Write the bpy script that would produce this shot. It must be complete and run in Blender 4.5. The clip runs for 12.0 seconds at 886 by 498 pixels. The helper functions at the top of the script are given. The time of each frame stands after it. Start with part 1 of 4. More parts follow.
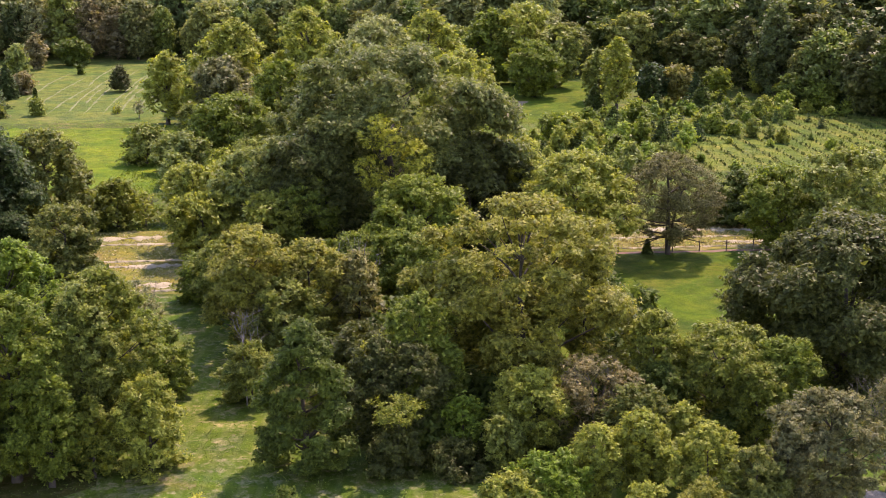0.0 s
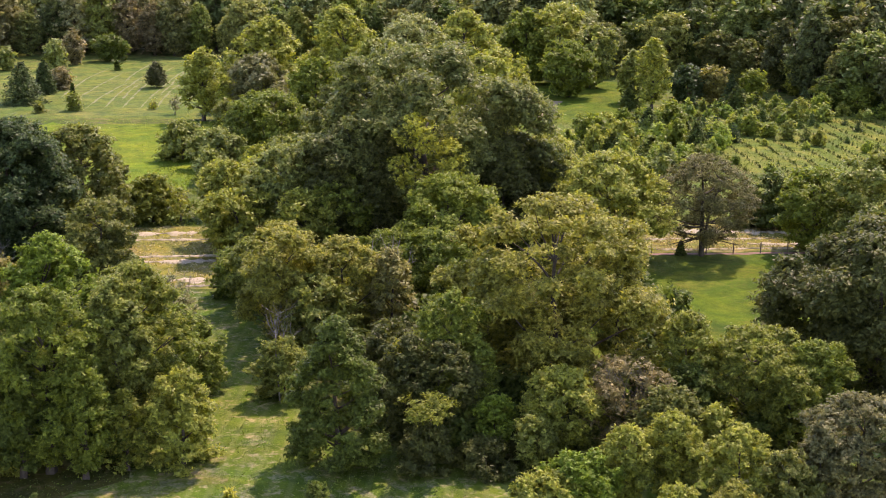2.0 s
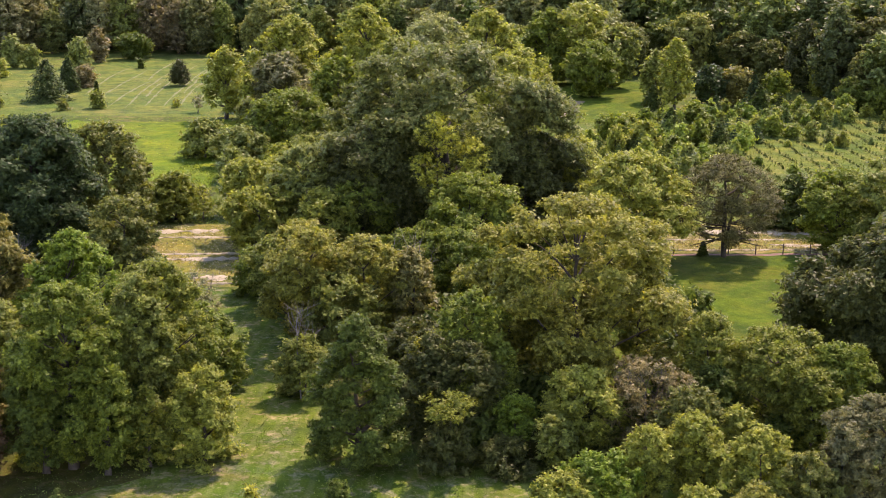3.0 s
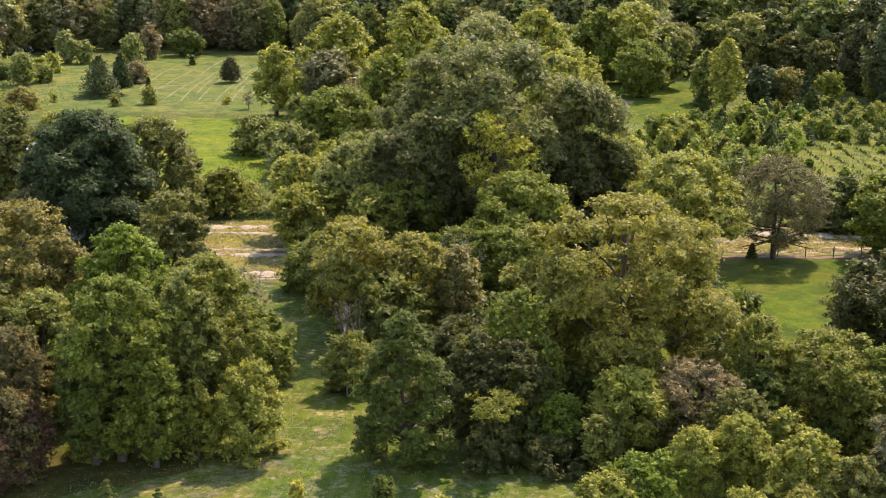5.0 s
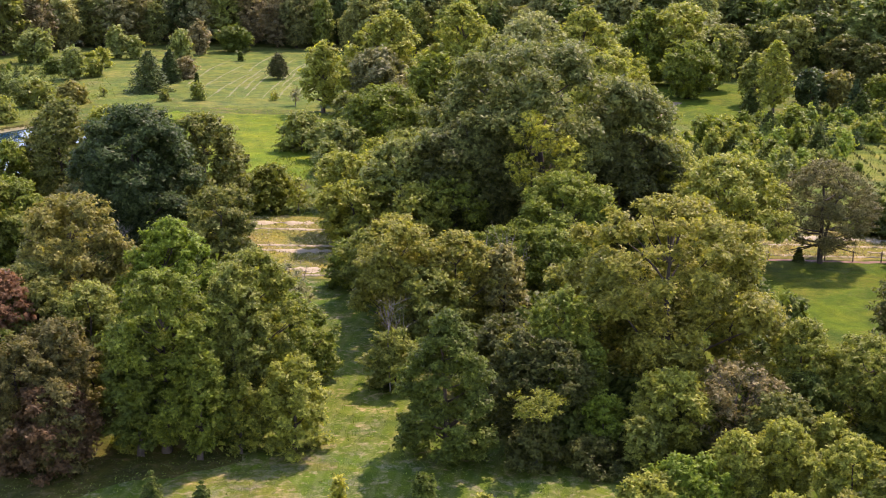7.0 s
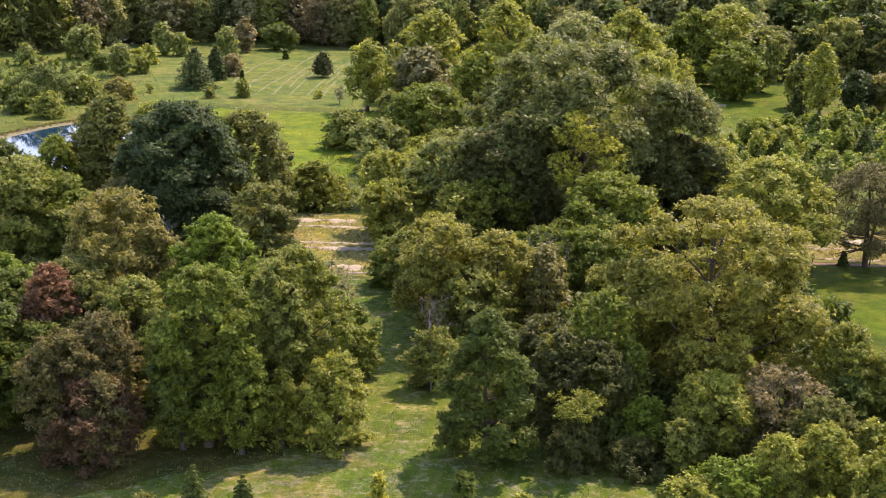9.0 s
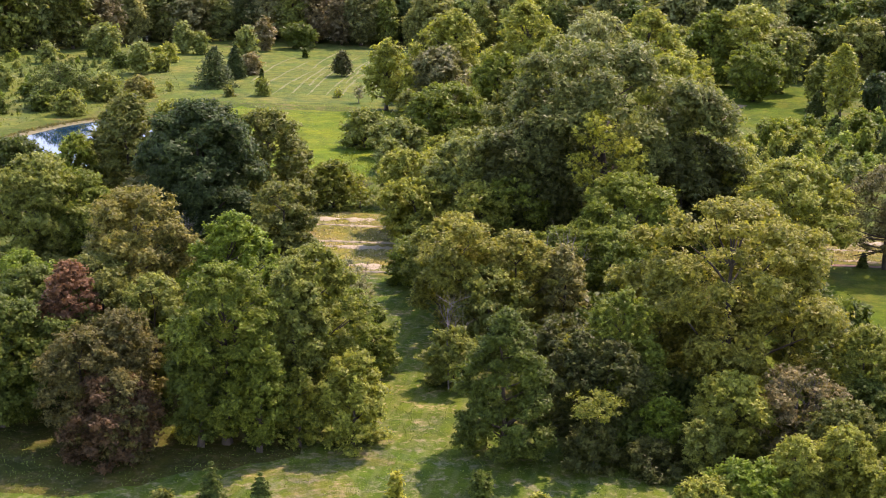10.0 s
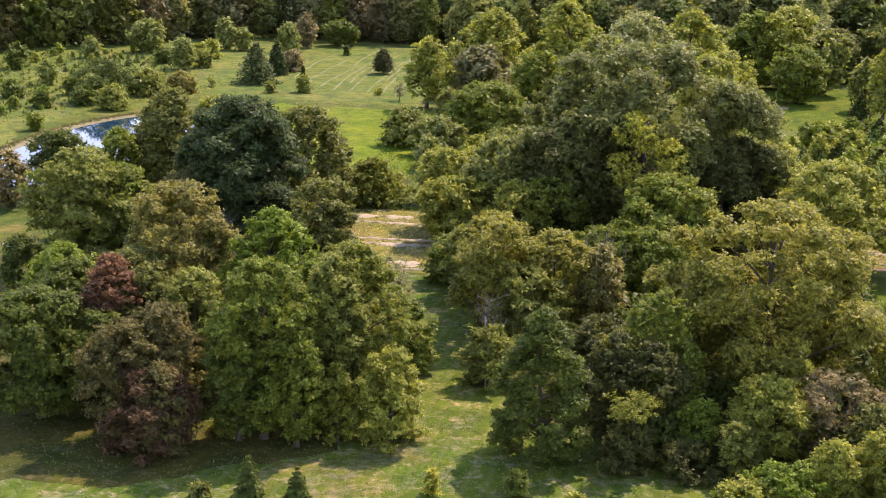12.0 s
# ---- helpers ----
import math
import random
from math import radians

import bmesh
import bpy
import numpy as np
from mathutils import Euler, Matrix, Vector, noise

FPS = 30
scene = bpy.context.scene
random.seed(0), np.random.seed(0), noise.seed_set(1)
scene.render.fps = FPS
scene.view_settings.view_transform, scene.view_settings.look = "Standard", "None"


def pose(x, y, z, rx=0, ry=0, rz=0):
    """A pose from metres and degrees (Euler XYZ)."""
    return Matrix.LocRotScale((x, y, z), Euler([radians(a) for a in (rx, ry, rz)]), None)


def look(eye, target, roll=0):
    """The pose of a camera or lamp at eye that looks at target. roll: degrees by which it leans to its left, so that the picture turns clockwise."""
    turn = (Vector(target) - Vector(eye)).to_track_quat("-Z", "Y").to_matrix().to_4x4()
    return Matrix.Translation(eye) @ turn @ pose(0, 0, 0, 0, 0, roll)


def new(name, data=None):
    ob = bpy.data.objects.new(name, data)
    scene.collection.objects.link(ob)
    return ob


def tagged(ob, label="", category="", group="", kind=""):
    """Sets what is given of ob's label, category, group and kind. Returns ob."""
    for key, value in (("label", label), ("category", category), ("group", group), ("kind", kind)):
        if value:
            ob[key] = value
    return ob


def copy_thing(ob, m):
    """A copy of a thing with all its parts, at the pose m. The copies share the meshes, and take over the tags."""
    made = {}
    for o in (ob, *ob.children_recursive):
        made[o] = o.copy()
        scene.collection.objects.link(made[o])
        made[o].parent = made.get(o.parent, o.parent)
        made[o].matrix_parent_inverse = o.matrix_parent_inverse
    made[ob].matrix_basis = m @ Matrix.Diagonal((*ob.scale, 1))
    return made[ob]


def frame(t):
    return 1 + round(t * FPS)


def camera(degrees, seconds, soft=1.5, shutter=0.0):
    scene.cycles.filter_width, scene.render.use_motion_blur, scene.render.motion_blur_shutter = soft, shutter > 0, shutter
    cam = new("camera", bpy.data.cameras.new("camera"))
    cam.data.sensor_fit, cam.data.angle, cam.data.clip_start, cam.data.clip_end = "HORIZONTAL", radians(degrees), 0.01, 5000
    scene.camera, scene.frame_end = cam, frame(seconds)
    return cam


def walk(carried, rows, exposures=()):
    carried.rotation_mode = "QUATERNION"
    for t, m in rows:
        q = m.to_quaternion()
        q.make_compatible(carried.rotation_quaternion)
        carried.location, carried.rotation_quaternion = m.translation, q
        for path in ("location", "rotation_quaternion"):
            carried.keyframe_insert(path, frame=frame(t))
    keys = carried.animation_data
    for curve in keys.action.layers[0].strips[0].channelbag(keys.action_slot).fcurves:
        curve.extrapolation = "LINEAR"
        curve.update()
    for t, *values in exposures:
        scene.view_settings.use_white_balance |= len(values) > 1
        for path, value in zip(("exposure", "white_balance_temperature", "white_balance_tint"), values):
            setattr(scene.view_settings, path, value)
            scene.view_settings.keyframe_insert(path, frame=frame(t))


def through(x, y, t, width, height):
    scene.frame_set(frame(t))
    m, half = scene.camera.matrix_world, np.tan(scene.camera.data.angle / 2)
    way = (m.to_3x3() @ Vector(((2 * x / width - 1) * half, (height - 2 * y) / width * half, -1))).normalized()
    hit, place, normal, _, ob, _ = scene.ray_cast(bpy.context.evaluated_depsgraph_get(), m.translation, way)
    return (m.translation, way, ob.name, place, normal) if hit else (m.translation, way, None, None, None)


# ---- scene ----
# The camera hovers 40 m above the grass and pans slowly to its left.
cam = camera(36.0, 12.0, soft=0.85)
ROWS = [
    (0.0, 0.0, 0.0, 40.0, 75.5, -0.0, -5.0),
    (0.5, -0.03, -0.041, 40.002, 75.497, -0.104, -4.663),
    (1.0, -0.06, -0.083, 40.005, 75.486, -0.191, -4.317),
    (1.5, -0.089, -0.125, 40.007, 75.473, -0.279, -3.949),
    (2.0, -0.117, -0.168, 40.009, 75.456, -0.366, -3.514),
    (2.5, -0.145, -0.211, 40.012, 75.439, -0.429, -3.058),
    (4.5, -0.249, -0.387, 40.022, 75.37, -0.633, -0.993),
    (5.0, -0.273, -0.431, 40.025, 75.35, -0.675, -0.494),
    (5.5, -0.297, -0.476, 40.028, 75.334, -0.753, -0.041),
    (6.0, -0.319, -0.521, 40.03, 75.31, -0.855, 0.436),
    (6.5, -0.34, -0.567, 40.033, 75.289, -0.973, 0.97),
    (7.0, -0.36, -0.613, 40.036, 75.27, -1.068, 1.505),
    (9.0, -0.433, -0.797, 40.049, 75.208, -1.334, 3.377),
    (9.5, -0.451, -0.843, 40.052, 75.198, -1.388, 3.733),
    (10.0, -0.467, -0.89, 40.055, 75.168, -1.472, 4.195),
    (10.5, -0.481, -0.938, 40.057, 75.134, -1.565, 4.697),
    (11.0, -0.495, -0.985, 40.059, 75.105, -1.68, 5.151),
    (11.5, -0.51, -1.032, 40.062, 75.083, -1.763, 5.524),
    (12.0, -0.524, -1.08, 40.064, 75.06, -1.827, 5.94),
]
walk(cam, [(t, pose(x, y, z, rx, ry, rz)) for t, x, y, z, rx, ry, rz in ROWS], exposures=((0.0, 1.89, 7750.0, 38.0),))

# ---- light ----
SUN_AZ, SUN_EL = 30.0, 52.0          # degrees right of straight ahead (+y), and above the horizon
world = bpy.data.worlds.new("sky")
scene.world = world
world.use_nodes = True
wn = world.node_tree.nodes
sky = wn.new("ShaderNodeTexSky")
sky.sky_type, sky.sun_disc = "NISHITA", False
sky.sun_elevation, sky.sun_rotation = radians(SUN_EL), radians(SUN_AZ)
sky.air_density, sky.dust_density, sky.ozone_density = 1.0, 0.4, 2.0
wn["Background"].inputs[1].default_value = 0.15
world.node_tree.links.new(sky.outputs[0], wn["Background"].inputs[0])
sun = new("sun", bpy.data.lights.new("sun", "SUN"))
sun.data.energy, sun.data.angle, sun.data.color = 2.1, radians(0.5), (1.0, 0.94, 0.84)
to_sun = Vector((math.sin(radians(SUN_AZ)) * math.cos(radians(SUN_EL)), math.cos(radians(SUN_AZ)) * math.cos(radians(SUN_EL)), math.sin(radians(SUN_EL))))
sun.matrix_world = look(to_sun * 300, (0, 0, 0))

# ---- materials ----
def node_mat(name):
    m = bpy.data.materials.new(name)
    m.use_nodes = True
    nt = m.node_tree
    return m, nt, nt.nodes["Principled BSDF"], nt.nodes["Material Output"]


def add(nt, kind, **sockets):
    n = nt.nodes.new("ShaderNode" + kind)
    for k, v in sockets.items():
        n.inputs[k.replace("_", " ")].default_value = v
    return n


def noise_at(nt, scale, detail=4.0, rough=0.6, src=None, distortion=0.0):
    n = add(nt, "TexNoise", Scale=scale, Detail=detail, Roughness=rough, Distortion=distortion)
    if src is None:
        src = nt.nodes.new("ShaderNodeNewGeometry").outputs["Position"]
    nt.links.new(src, n.inputs["Vector"])
    return n.outputs["Fac"]


def ramp(nt, fac, lo, hi, a=0.0, b=1.0):
    n = add(nt, "MapRange")
    n.inputs[1].default_value, n.inputs[2].default_value, n.inputs[3].default_value, n.inputs[4].default_value = lo, hi, a, b
    nt.links.new(fac, n.inputs[0])
    return n.outputs[0]


def mixed(nt, fac, a, b, blend="MIX"):
    n = nt.nodes.new("ShaderNodeMix")
    n.data_type, n.blend_type = "RGBA", blend
    for v, s in ((fac, n.inputs["Factor"]), (a, n.inputs["A"]), (b, n.inputs["B"])):
        for sock in ([s] if v is fac else [q for q in n.inputs if q.name == s.name and q.type == "RGBA"]):
            if isinstance(v, bpy.types.NodeSocket):
                nt.links.new(v, sock)
            elif isinstance(v, tuple):
                sock.default_value = (*v, 1.0)
            else:
                sock.default_value = v
    return [o for o in n.outputs if o.type == "RGBA"][0]


def bump(nt, bsdf, height, strength, distance):
    n = add(nt, "Bump", Strength=strength, Distance=distance)
    nt.links.new(height, n.inputs["Height"])
    nt.links.new(n.outputs[0], bsdf.inputs["Normal"])


def grass_mat(name, lush, dull, dry, dry_lo, dry_hi, patch=0.12, stripes=None):
    """Grass: two greens in broad patches, dry straw showing where the turf is thin, fine blade grain."""
    m, nt, bsdf, _ = node_mat(name)
    broad = noise_at(nt, patch, 5.0, 0.62)
    mid = noise_at(nt, 1.7, 5.0, 0.72)
    fine = noise_at(nt, 7.0, 3.0, 0.7)
    col = mixed(nt, ramp(nt, broad, 0.35, 0.65), dull, lush)
    thin = add(nt, "Math")
    thin.operation = "MULTIPLY_ADD"
    nt.links.new(mid, thin.inputs[0])
    thin.inputs[1].default_value = 0.80
    nt.links.new(ramp(nt, noise_at(nt, patch * 1.9, 4.0, 0.6, None, 0.6), 0.3, 0.7, 0.0, 0.32), thin.inputs[2])
    dryness = ramp(nt, thin.outputs[0], dry_lo, dry_hi)
    if stripes:
        pos = nt.nodes.new("ShaderNodeNewGeometry").outputs["Position"]
        mp = add(nt, "Mapping", Rotation=(0.0, 0.0, radians(stripes[1])))
        nt.links.new(pos, mp.inputs["Vector"])
        wv = add(nt, "TexWave", Scale=stripes[0], Distortion=1.6, Detail=3.0)
        wv.inputs["Detail Scale"].default_value = 0.22
        nt.links.new(mp.outputs[0], wv.inputs["Vector"])
        bands = ramp(nt, wv.outputs["Fac"], 0.55, 0.95, 0.0, stripes[2])
        both = add(nt, "Math")
        both.operation = "MAXIMUM"
        nt.links.new(dryness, both.inputs[0])
        nt.links.new(bands, both.inputs[1])
        dryness = both.outputs[0]
    col = mixed(nt, dryness, col, dry)
    uneven = noise_at(nt, 0.42, 6.0, 0.7, None, 0.8)
    col = mixed(nt, 1.0, col, mixed(nt, ramp(nt, uneven, 0.32, 0.68), (0.64, 0.70, 0.74), (1.38, 1.30, 1.1)), "MULTIPLY")
    swell = noise_at(nt, 0.13, 4.0, 0.6, None, 1.2)
    col = mixed(nt, 1.0, col, mixed(nt, ramp(nt, swell, 0.36, 0.64), (0.74, 0.88, 0.9), (1.28, 1.12, 1.0)), "MULTIPLY")
    col = mixed(nt, 0.55, col, mixed(nt, ramp(nt, fine, 0.3, 0.7), (0.55, 0.55, 0.5), (1.35, 1.35, 1.3)), "MULTIPLY")
    nt.links.new(col, bsdf.inputs["Base Color"])
    bsdf.inputs["Roughness"].default_value = 0.95
    bsdf.inputs["Specular IOR Level"].default_value = 0.05
    bump(nt, bsdf, fine, 0.9, 0.12)
    return m


def foliage_mat(name, shine=0.10, through=0.37):
    """Leaves: the plant's own colour, lighter and darker leaf by leaf and bough by bough, letting some sun through."""
    m, nt, bsdf, out = node_mat(name)
    info = nt.nodes.new("ShaderNodeObjectInfo")
    geo = nt.nodes.new("ShaderNodeNewGeometry")
    base = info.outputs["Color"]
    bough = noise_at(nt, 0.45, 3.0, 0.6)
    turned = mixed(nt, 1.0, base, (1.16, 1.10, 0.90), "MULTIPLY")
    col = mixed(nt, ramp(nt, bough, 0.46, 0.72), base, turned)
    leaf = mixed(nt, geo.outputs["Random Per Island"], (0.72, 0.74, 0.72), (1.28, 1.26, 1.22))
    col = mixed(nt, 1.0, col, leaf, "MULTIPLY")
    col = mixed(nt, 1.0, col, mixed(nt, ramp(nt, noise_at(nt, 1.9, 3.0, 0.7), 0.36, 0.64), (0.54, 0.60, 0.60), (1.52, 1.44, 1.24)), "MULTIPLY")
    nt.links.new(col, bsdf.inputs["Base Color"])
    bsdf.inputs["Roughness"].default_value = 0.48
    bsdf.inputs["Specular IOR Level"].default_value = shine
    tr = add(nt, "BsdfTranslucent")
    nt.links.new(mixed(nt, 1.0, col, (1.44, 1.46, 0.78), "MULTIPLY"), tr.inputs["Color"])
    mx = add(nt, "MixShader", Fac=through)
    nt.links.new(bsdf.outputs[0], mx.inputs[1])
    nt.links.new(tr.outputs[0], mx.inputs[2])
    nt.links.new(mx.outputs[0], out.inputs["Surface"])
    return m


def rough_mat(name, a, b, scale, rough=0.9, depth=0.03):
    m, nt, bsdf, _ = node_mat(name)
    n1, n2 = noise_at(nt, scale, 5.0, 0.65), noise_at(nt, scale * 7.0, 3.0, 0.6)
    col = mixed(nt, ramp(nt, n1, 0.3, 0.7), a, b)
    col = mixed(nt, 0.6, col, mixed(nt, ramp(nt, n2, 0.3, 0.7), (0.6, 0.6, 0.6), (1.3, 1.3, 1.3)), "MULTIPLY")
    nt.links.new(col, bsdf.inputs["Base Color"])
    bsdf.inputs["Roughness"].default_value = rough
    bsdf.inputs["Specular IOR Level"].default_value = 0.2
    bump(nt, bsdf, n2, 0.8, depth)
    return m


MEADOW = grass_mat("rough_grass", (0.061, 0.097, 0.020), (0.070, 0.097, 0.023), (0.171, 0.144, 0.068), 0.54, 0.85)
NEARGRASS = grass_mat("thin_lane_grass", (0.066, 0.116, 0.016), (0.076, 0.114, 0.020), (0.265, 0.240, 0.150), 0.57, 0.80, 0.30, (0.23, 6.0, 0.12))
WORN = grass_mat("worn_grass", (0.080, 0.118, 0.020), (0.100, 0.118, 0.030), (0.235, 0.205, 0.135), 0.50, 0.80, 0.5)
# Leaf litter with some of the trees' shade in its dark colour.
LITTER_SHADE = grass_mat("litter_shade", (0.052, 0.064, 0.014), (0.062, 0.064, 0.017), (0.120, 0.102, 0.052), 0.56, 0.80, 0.5)
FIELD = grass_mat("mown_field", (0.083, 0.124, 0.027), (0.095, 0.128, 0.032), (0.184, 0.171, 0.072), 0.56, 0.92, 0.05)
LUSH = grass_mat("lush_meadow", (0.098, 0.165, 0.013), (0.100, 0.140, 0.018), (0.175, 0.180, 0.036), 0.56, 0.92, 0.06)
LAWN = grass_mat("mown_lawn", (0.062, 0.108, 0.011), (0.070, 0.104, 0.014), (0.126, 0.122, 0.031), 0.56, 0.95, 0.10)
HAYGRASS = grass_mat("hay_stubble", (0.140, 0.155, 0.030), (0.165, 0.155, 0.045), (0.215, 0.192, 0.116), 0.52, 0.80, 0.14)
ROWGRASS = grass_mat("row_grass", (0.084, 0.122, 0.022), (0.096, 0.126, 0.028), (0.190, 0.176, 0.066), 0.60, 0.92, 0.10, (0.105, 0.0, 0.34))
STRAW = rough_mat("cut_hay", (0.38, 0.33, 0.235), (0.27, 0.235, 0.14), 1.6)
PALEGRASS = rough_mat("dry_cut_grass", (0.170, 0.165, 0.072), (0.115, 0.142, 0.046), 0.8)
GRAVEL = rough_mat("gravel", (0.20, 0.185, 0.16), (0.28, 0.26, 0.23), 5.0)
BANK = rough_mat("grassy_bank", (0.115, 0.120, 0.045), (0.200, 0.170, 0.095), 0.7)
DIRT = rough_mat("bare_earth", (0.17, 0.14, 0.08), (0.26, 0.205, 0.13), 0.9)
BARK = rough_mat("bark", (0.055, 0.044, 0.033), (0.10, 0.084, 0.064), 3.0)
PALEBARK = rough_mat("weathered_wood", (0.27, 0.245, 0.21), (0.17, 0.15, 0.13), 3.0)
GREYTWIG = rough_mat("grey_twigs", (0.20, 0.17, 0.14), (0.13, 0.11, 0.09), 3.0)
POSTWOOD = rough_mat("fence_wood", (0.10, 0.075, 0.055), (0.16, 0.12, 0.09), 6.0)
NEEDLES = rough_mat("fallen_needles", (0.15, 0.085, 0.060), (0.21, 0.135, 0.095), 2.0)
WHITISH = rough_mat("white_spot", (0.62, 0.60, 0.57), (0.48, 0.46, 0.44), 4.0)
LEAF = foliage_mat("leaf")
NEEDLE = foliage_mat("needle", 0.05, 0.15)
BLADE = foliage_mat("grass_blade", 0.15, 0.25)
WATER, _nt, _b, _o = node_mat("pond_water")
_b.inputs["Base Color"].default_value = (0.004, 0.026, 0.050, 1.0)
_b.inputs["Roughness"].default_value = 0.03
_b.inputs["IOR"].default_value = 1.33
bump(_nt, _b, noise_at(_nt, 1.6, 3.0, 0.5), 0.12, 0.02)

COLOURS = {
    "darkblue": ((0.056, 0.090, 0.038), "dark blue-green"), "darkgreen": ((0.074, 0.106, 0.028), "dark green"),
    "greendark": ((0.092, 0.130, 0.031), "deep green"), "green": ((0.134, 0.178, 0.034), "mid-green"),
    "green2": ((0.150, 0.196, 0.036), "fresh green"), "bright": ((0.136, 0.204, 0.033), "bright green"),
    "yellowgreen": ((0.226, 0.254, 0.056), "yellow-green"), "olive": ((0.176, 0.208, 0.056), "olive-green"),
    "olivedark": ((0.138, 0.159, 0.048), "dull olive"), "yellow": ((0.300, 0.305, 0.056), "yellowing"),
    "greygreen": ((0.162, 0.174, 0.092), "grey-green"), "grey": ((0.221, 0.248, 0.113), "silver-grey"),
    "greydark": ((0.136, 0.164, 0.058), "dusky grey-green"), "brownolive": ((0.190, 0.184, 0.060), "brownish olive"),
    "browngrey": ((0.205, 0.180, 0.098), "brown-tinged"), "red": ((0.188, 0.104, 0.064), "russet red"),
    "pinebrown": ((0.125, 0.122, 0.050), "dark brownish-green"), "junip": ((0.060, 0.070, 0.028), "very dark green"),
    "spruce": ((0.056, 0.086, 0.030), "blue-green"), "pale": ((0.205, 0.200, 0.078), "bleached"),
    "goldolive": ((0.210, 0.216, 0.050), "golden olive"), "oakdark": ((0.084, 0.100, 0.034), "dark dusky green"),
    "browndark": ((0.138, 0.124, 0.066), "dark brown-tinged"), "umber": ((0.128, 0.122, 0.050), "olive-brown"),
    "lime": ((0.162, 0.190, 0.040), "leaf-green"), "sage": ((0.186, 0.224, 0.076), "pale sage-green"), "rust": ((0.098, 0.064, 0.038), "rust-brown"), "gold": ((0.285, 0.300, 0.054), "golden yellow"), "dust": ((0.150, 0.152, 0.078), "dusty grey-olive"),
}

# ---- mesh building ----
def mesh_of(name, verts, tris, mat):
    """A mesh from arrays: verts (n, 3), tris (m, 3)."""
    me = bpy.data.meshes.new(name)
    verts, tris = np.asarray(verts, np.float32), np.asarray(tris, np.int32)
    me.vertices.add(len(verts))
    me.vertices.foreach_set("co", verts.ravel())
    me.loops.add(tris.size)
    me.loops.foreach_set("vertex_index", tris.ravel())
    me.polygons.add(len(tris))
    me.polygons.foreach_set("loop_start", np.arange(0, tris.size, 3, dtype=np.int32))
    me.update(calc_edges=True)
    me.materials.append(mat)
    return me


def part(name, me, parent, label="", colour=None):
    ob = new(name, me)
    ob.parent = parent
    if label:
        tagged(ob, label)
    if colour:
        ob.color = (*colour, 1.0)
    return ob


def tubes(paths, sides=6):
    """Tapered tubes: paths of (points, radii), joined in one pair of arrays."""
    vs, fs, n0 = [], [], 0
    for pts, rad in paths:
        pts, k = np.asarray(pts, float), len(pts)
        ways = np.gradient(pts, axis=0)
        ways /= np.linalg.norm(ways, axis=1)[:, None] + 1e-9
        ref = np.where(np.abs(ways[:, 2:3]) > 0.9, np.array([[1.0, 0, 0]]), np.array([[0, 0, 1.0]]))
        u = np.cross(ways, ref)
        u /= np.linalg.norm(u, axis=1)[:, None] + 1e-9
        v = np.cross(ways, u)
        a = np.arange(sides) * 2 * np.pi / sides
        ring = pts[:, None] + np.asarray(rad)[:, None, None] * (np.cos(a)[None, :, None] * u[:, None] + np.sin(a)[None, :, None] * v[:, None])
        vs.append(ring.reshape(-1, 3))
        for i in range(k - 1):
            for j in range(sides):
                p, q = n0 + i * sides + j, n0 + i * sides + (j + 1) % sides
                fs += [(p, q, q + sides), (p, q + sides, p + sides)]
        n0 += k * sides
    return np.concatenate(vs), np.array(fs)


def leaves(rng, places, facing, length, width, droop=0.25):
    """A leaf, pointed and tilted its own way, at every place, facing roughly the given way."""
    n = len(places)
    nor = facing + rng.normal(0, 0.36, (n, 3))
    nor /= np.linalg.norm(nor, axis=1)[:, None] + 1e-9
    ax = np.cross(nor, rng.normal(0, 1, (n, 3)))
    ax[:, 2] -= droop
    ax /= np.linalg.norm(ax, axis=1)[:, None] + 1e-9
    side = np.cross(nor, ax)
    side /= np.linalg.norm(side, axis=1)[:, None] + 1e-9
    s = rng.uniform(0.6, 1.4, (n, 1))
    ln, wd = length * s, width * s
    v = np.stack([places - ax * ln * 0.4 + side * wd * 0.5, places + ax * ln * 0.6, places - ax * ln * 0.4 - side * wd * 0.5], 1).reshape(-1, 3)
    return v, np.arange(3 * n).reshape(-1, 3)


# form: where the crown begins (share of height), fullness low and high, bough size, coverage
FORMS = {"round": (0.06, 0.60, 0.44, 0.185, 2.6), "dense": (0.06, 0.58, 0.44, 0.19, 4.0), "oval": (0.06, 0.50, 0.60, 0.20, 2.5), "column": (0.16, 0.35, 0.55, 0.26, 3.2), "shrub": (0.03, 0.20, 0.42, 0.26, 2.4),
         "sparse": (0.10, 0.45, 0.45, 0.18, 1.05), "cone": (0.03, 0.06, 0.95, 0.19, 4.2), "juniper": (0.17, 0.20, 0.80, 0.20, 11.0), "bell": (0.04, 0.30, 0.66, 0.20, 3.2), "tuft": (0.74, 0.50, 0.50, 0.22, 1.0), "pine": (0.20, 0.36, 0.42, 0.18, 3.4)}


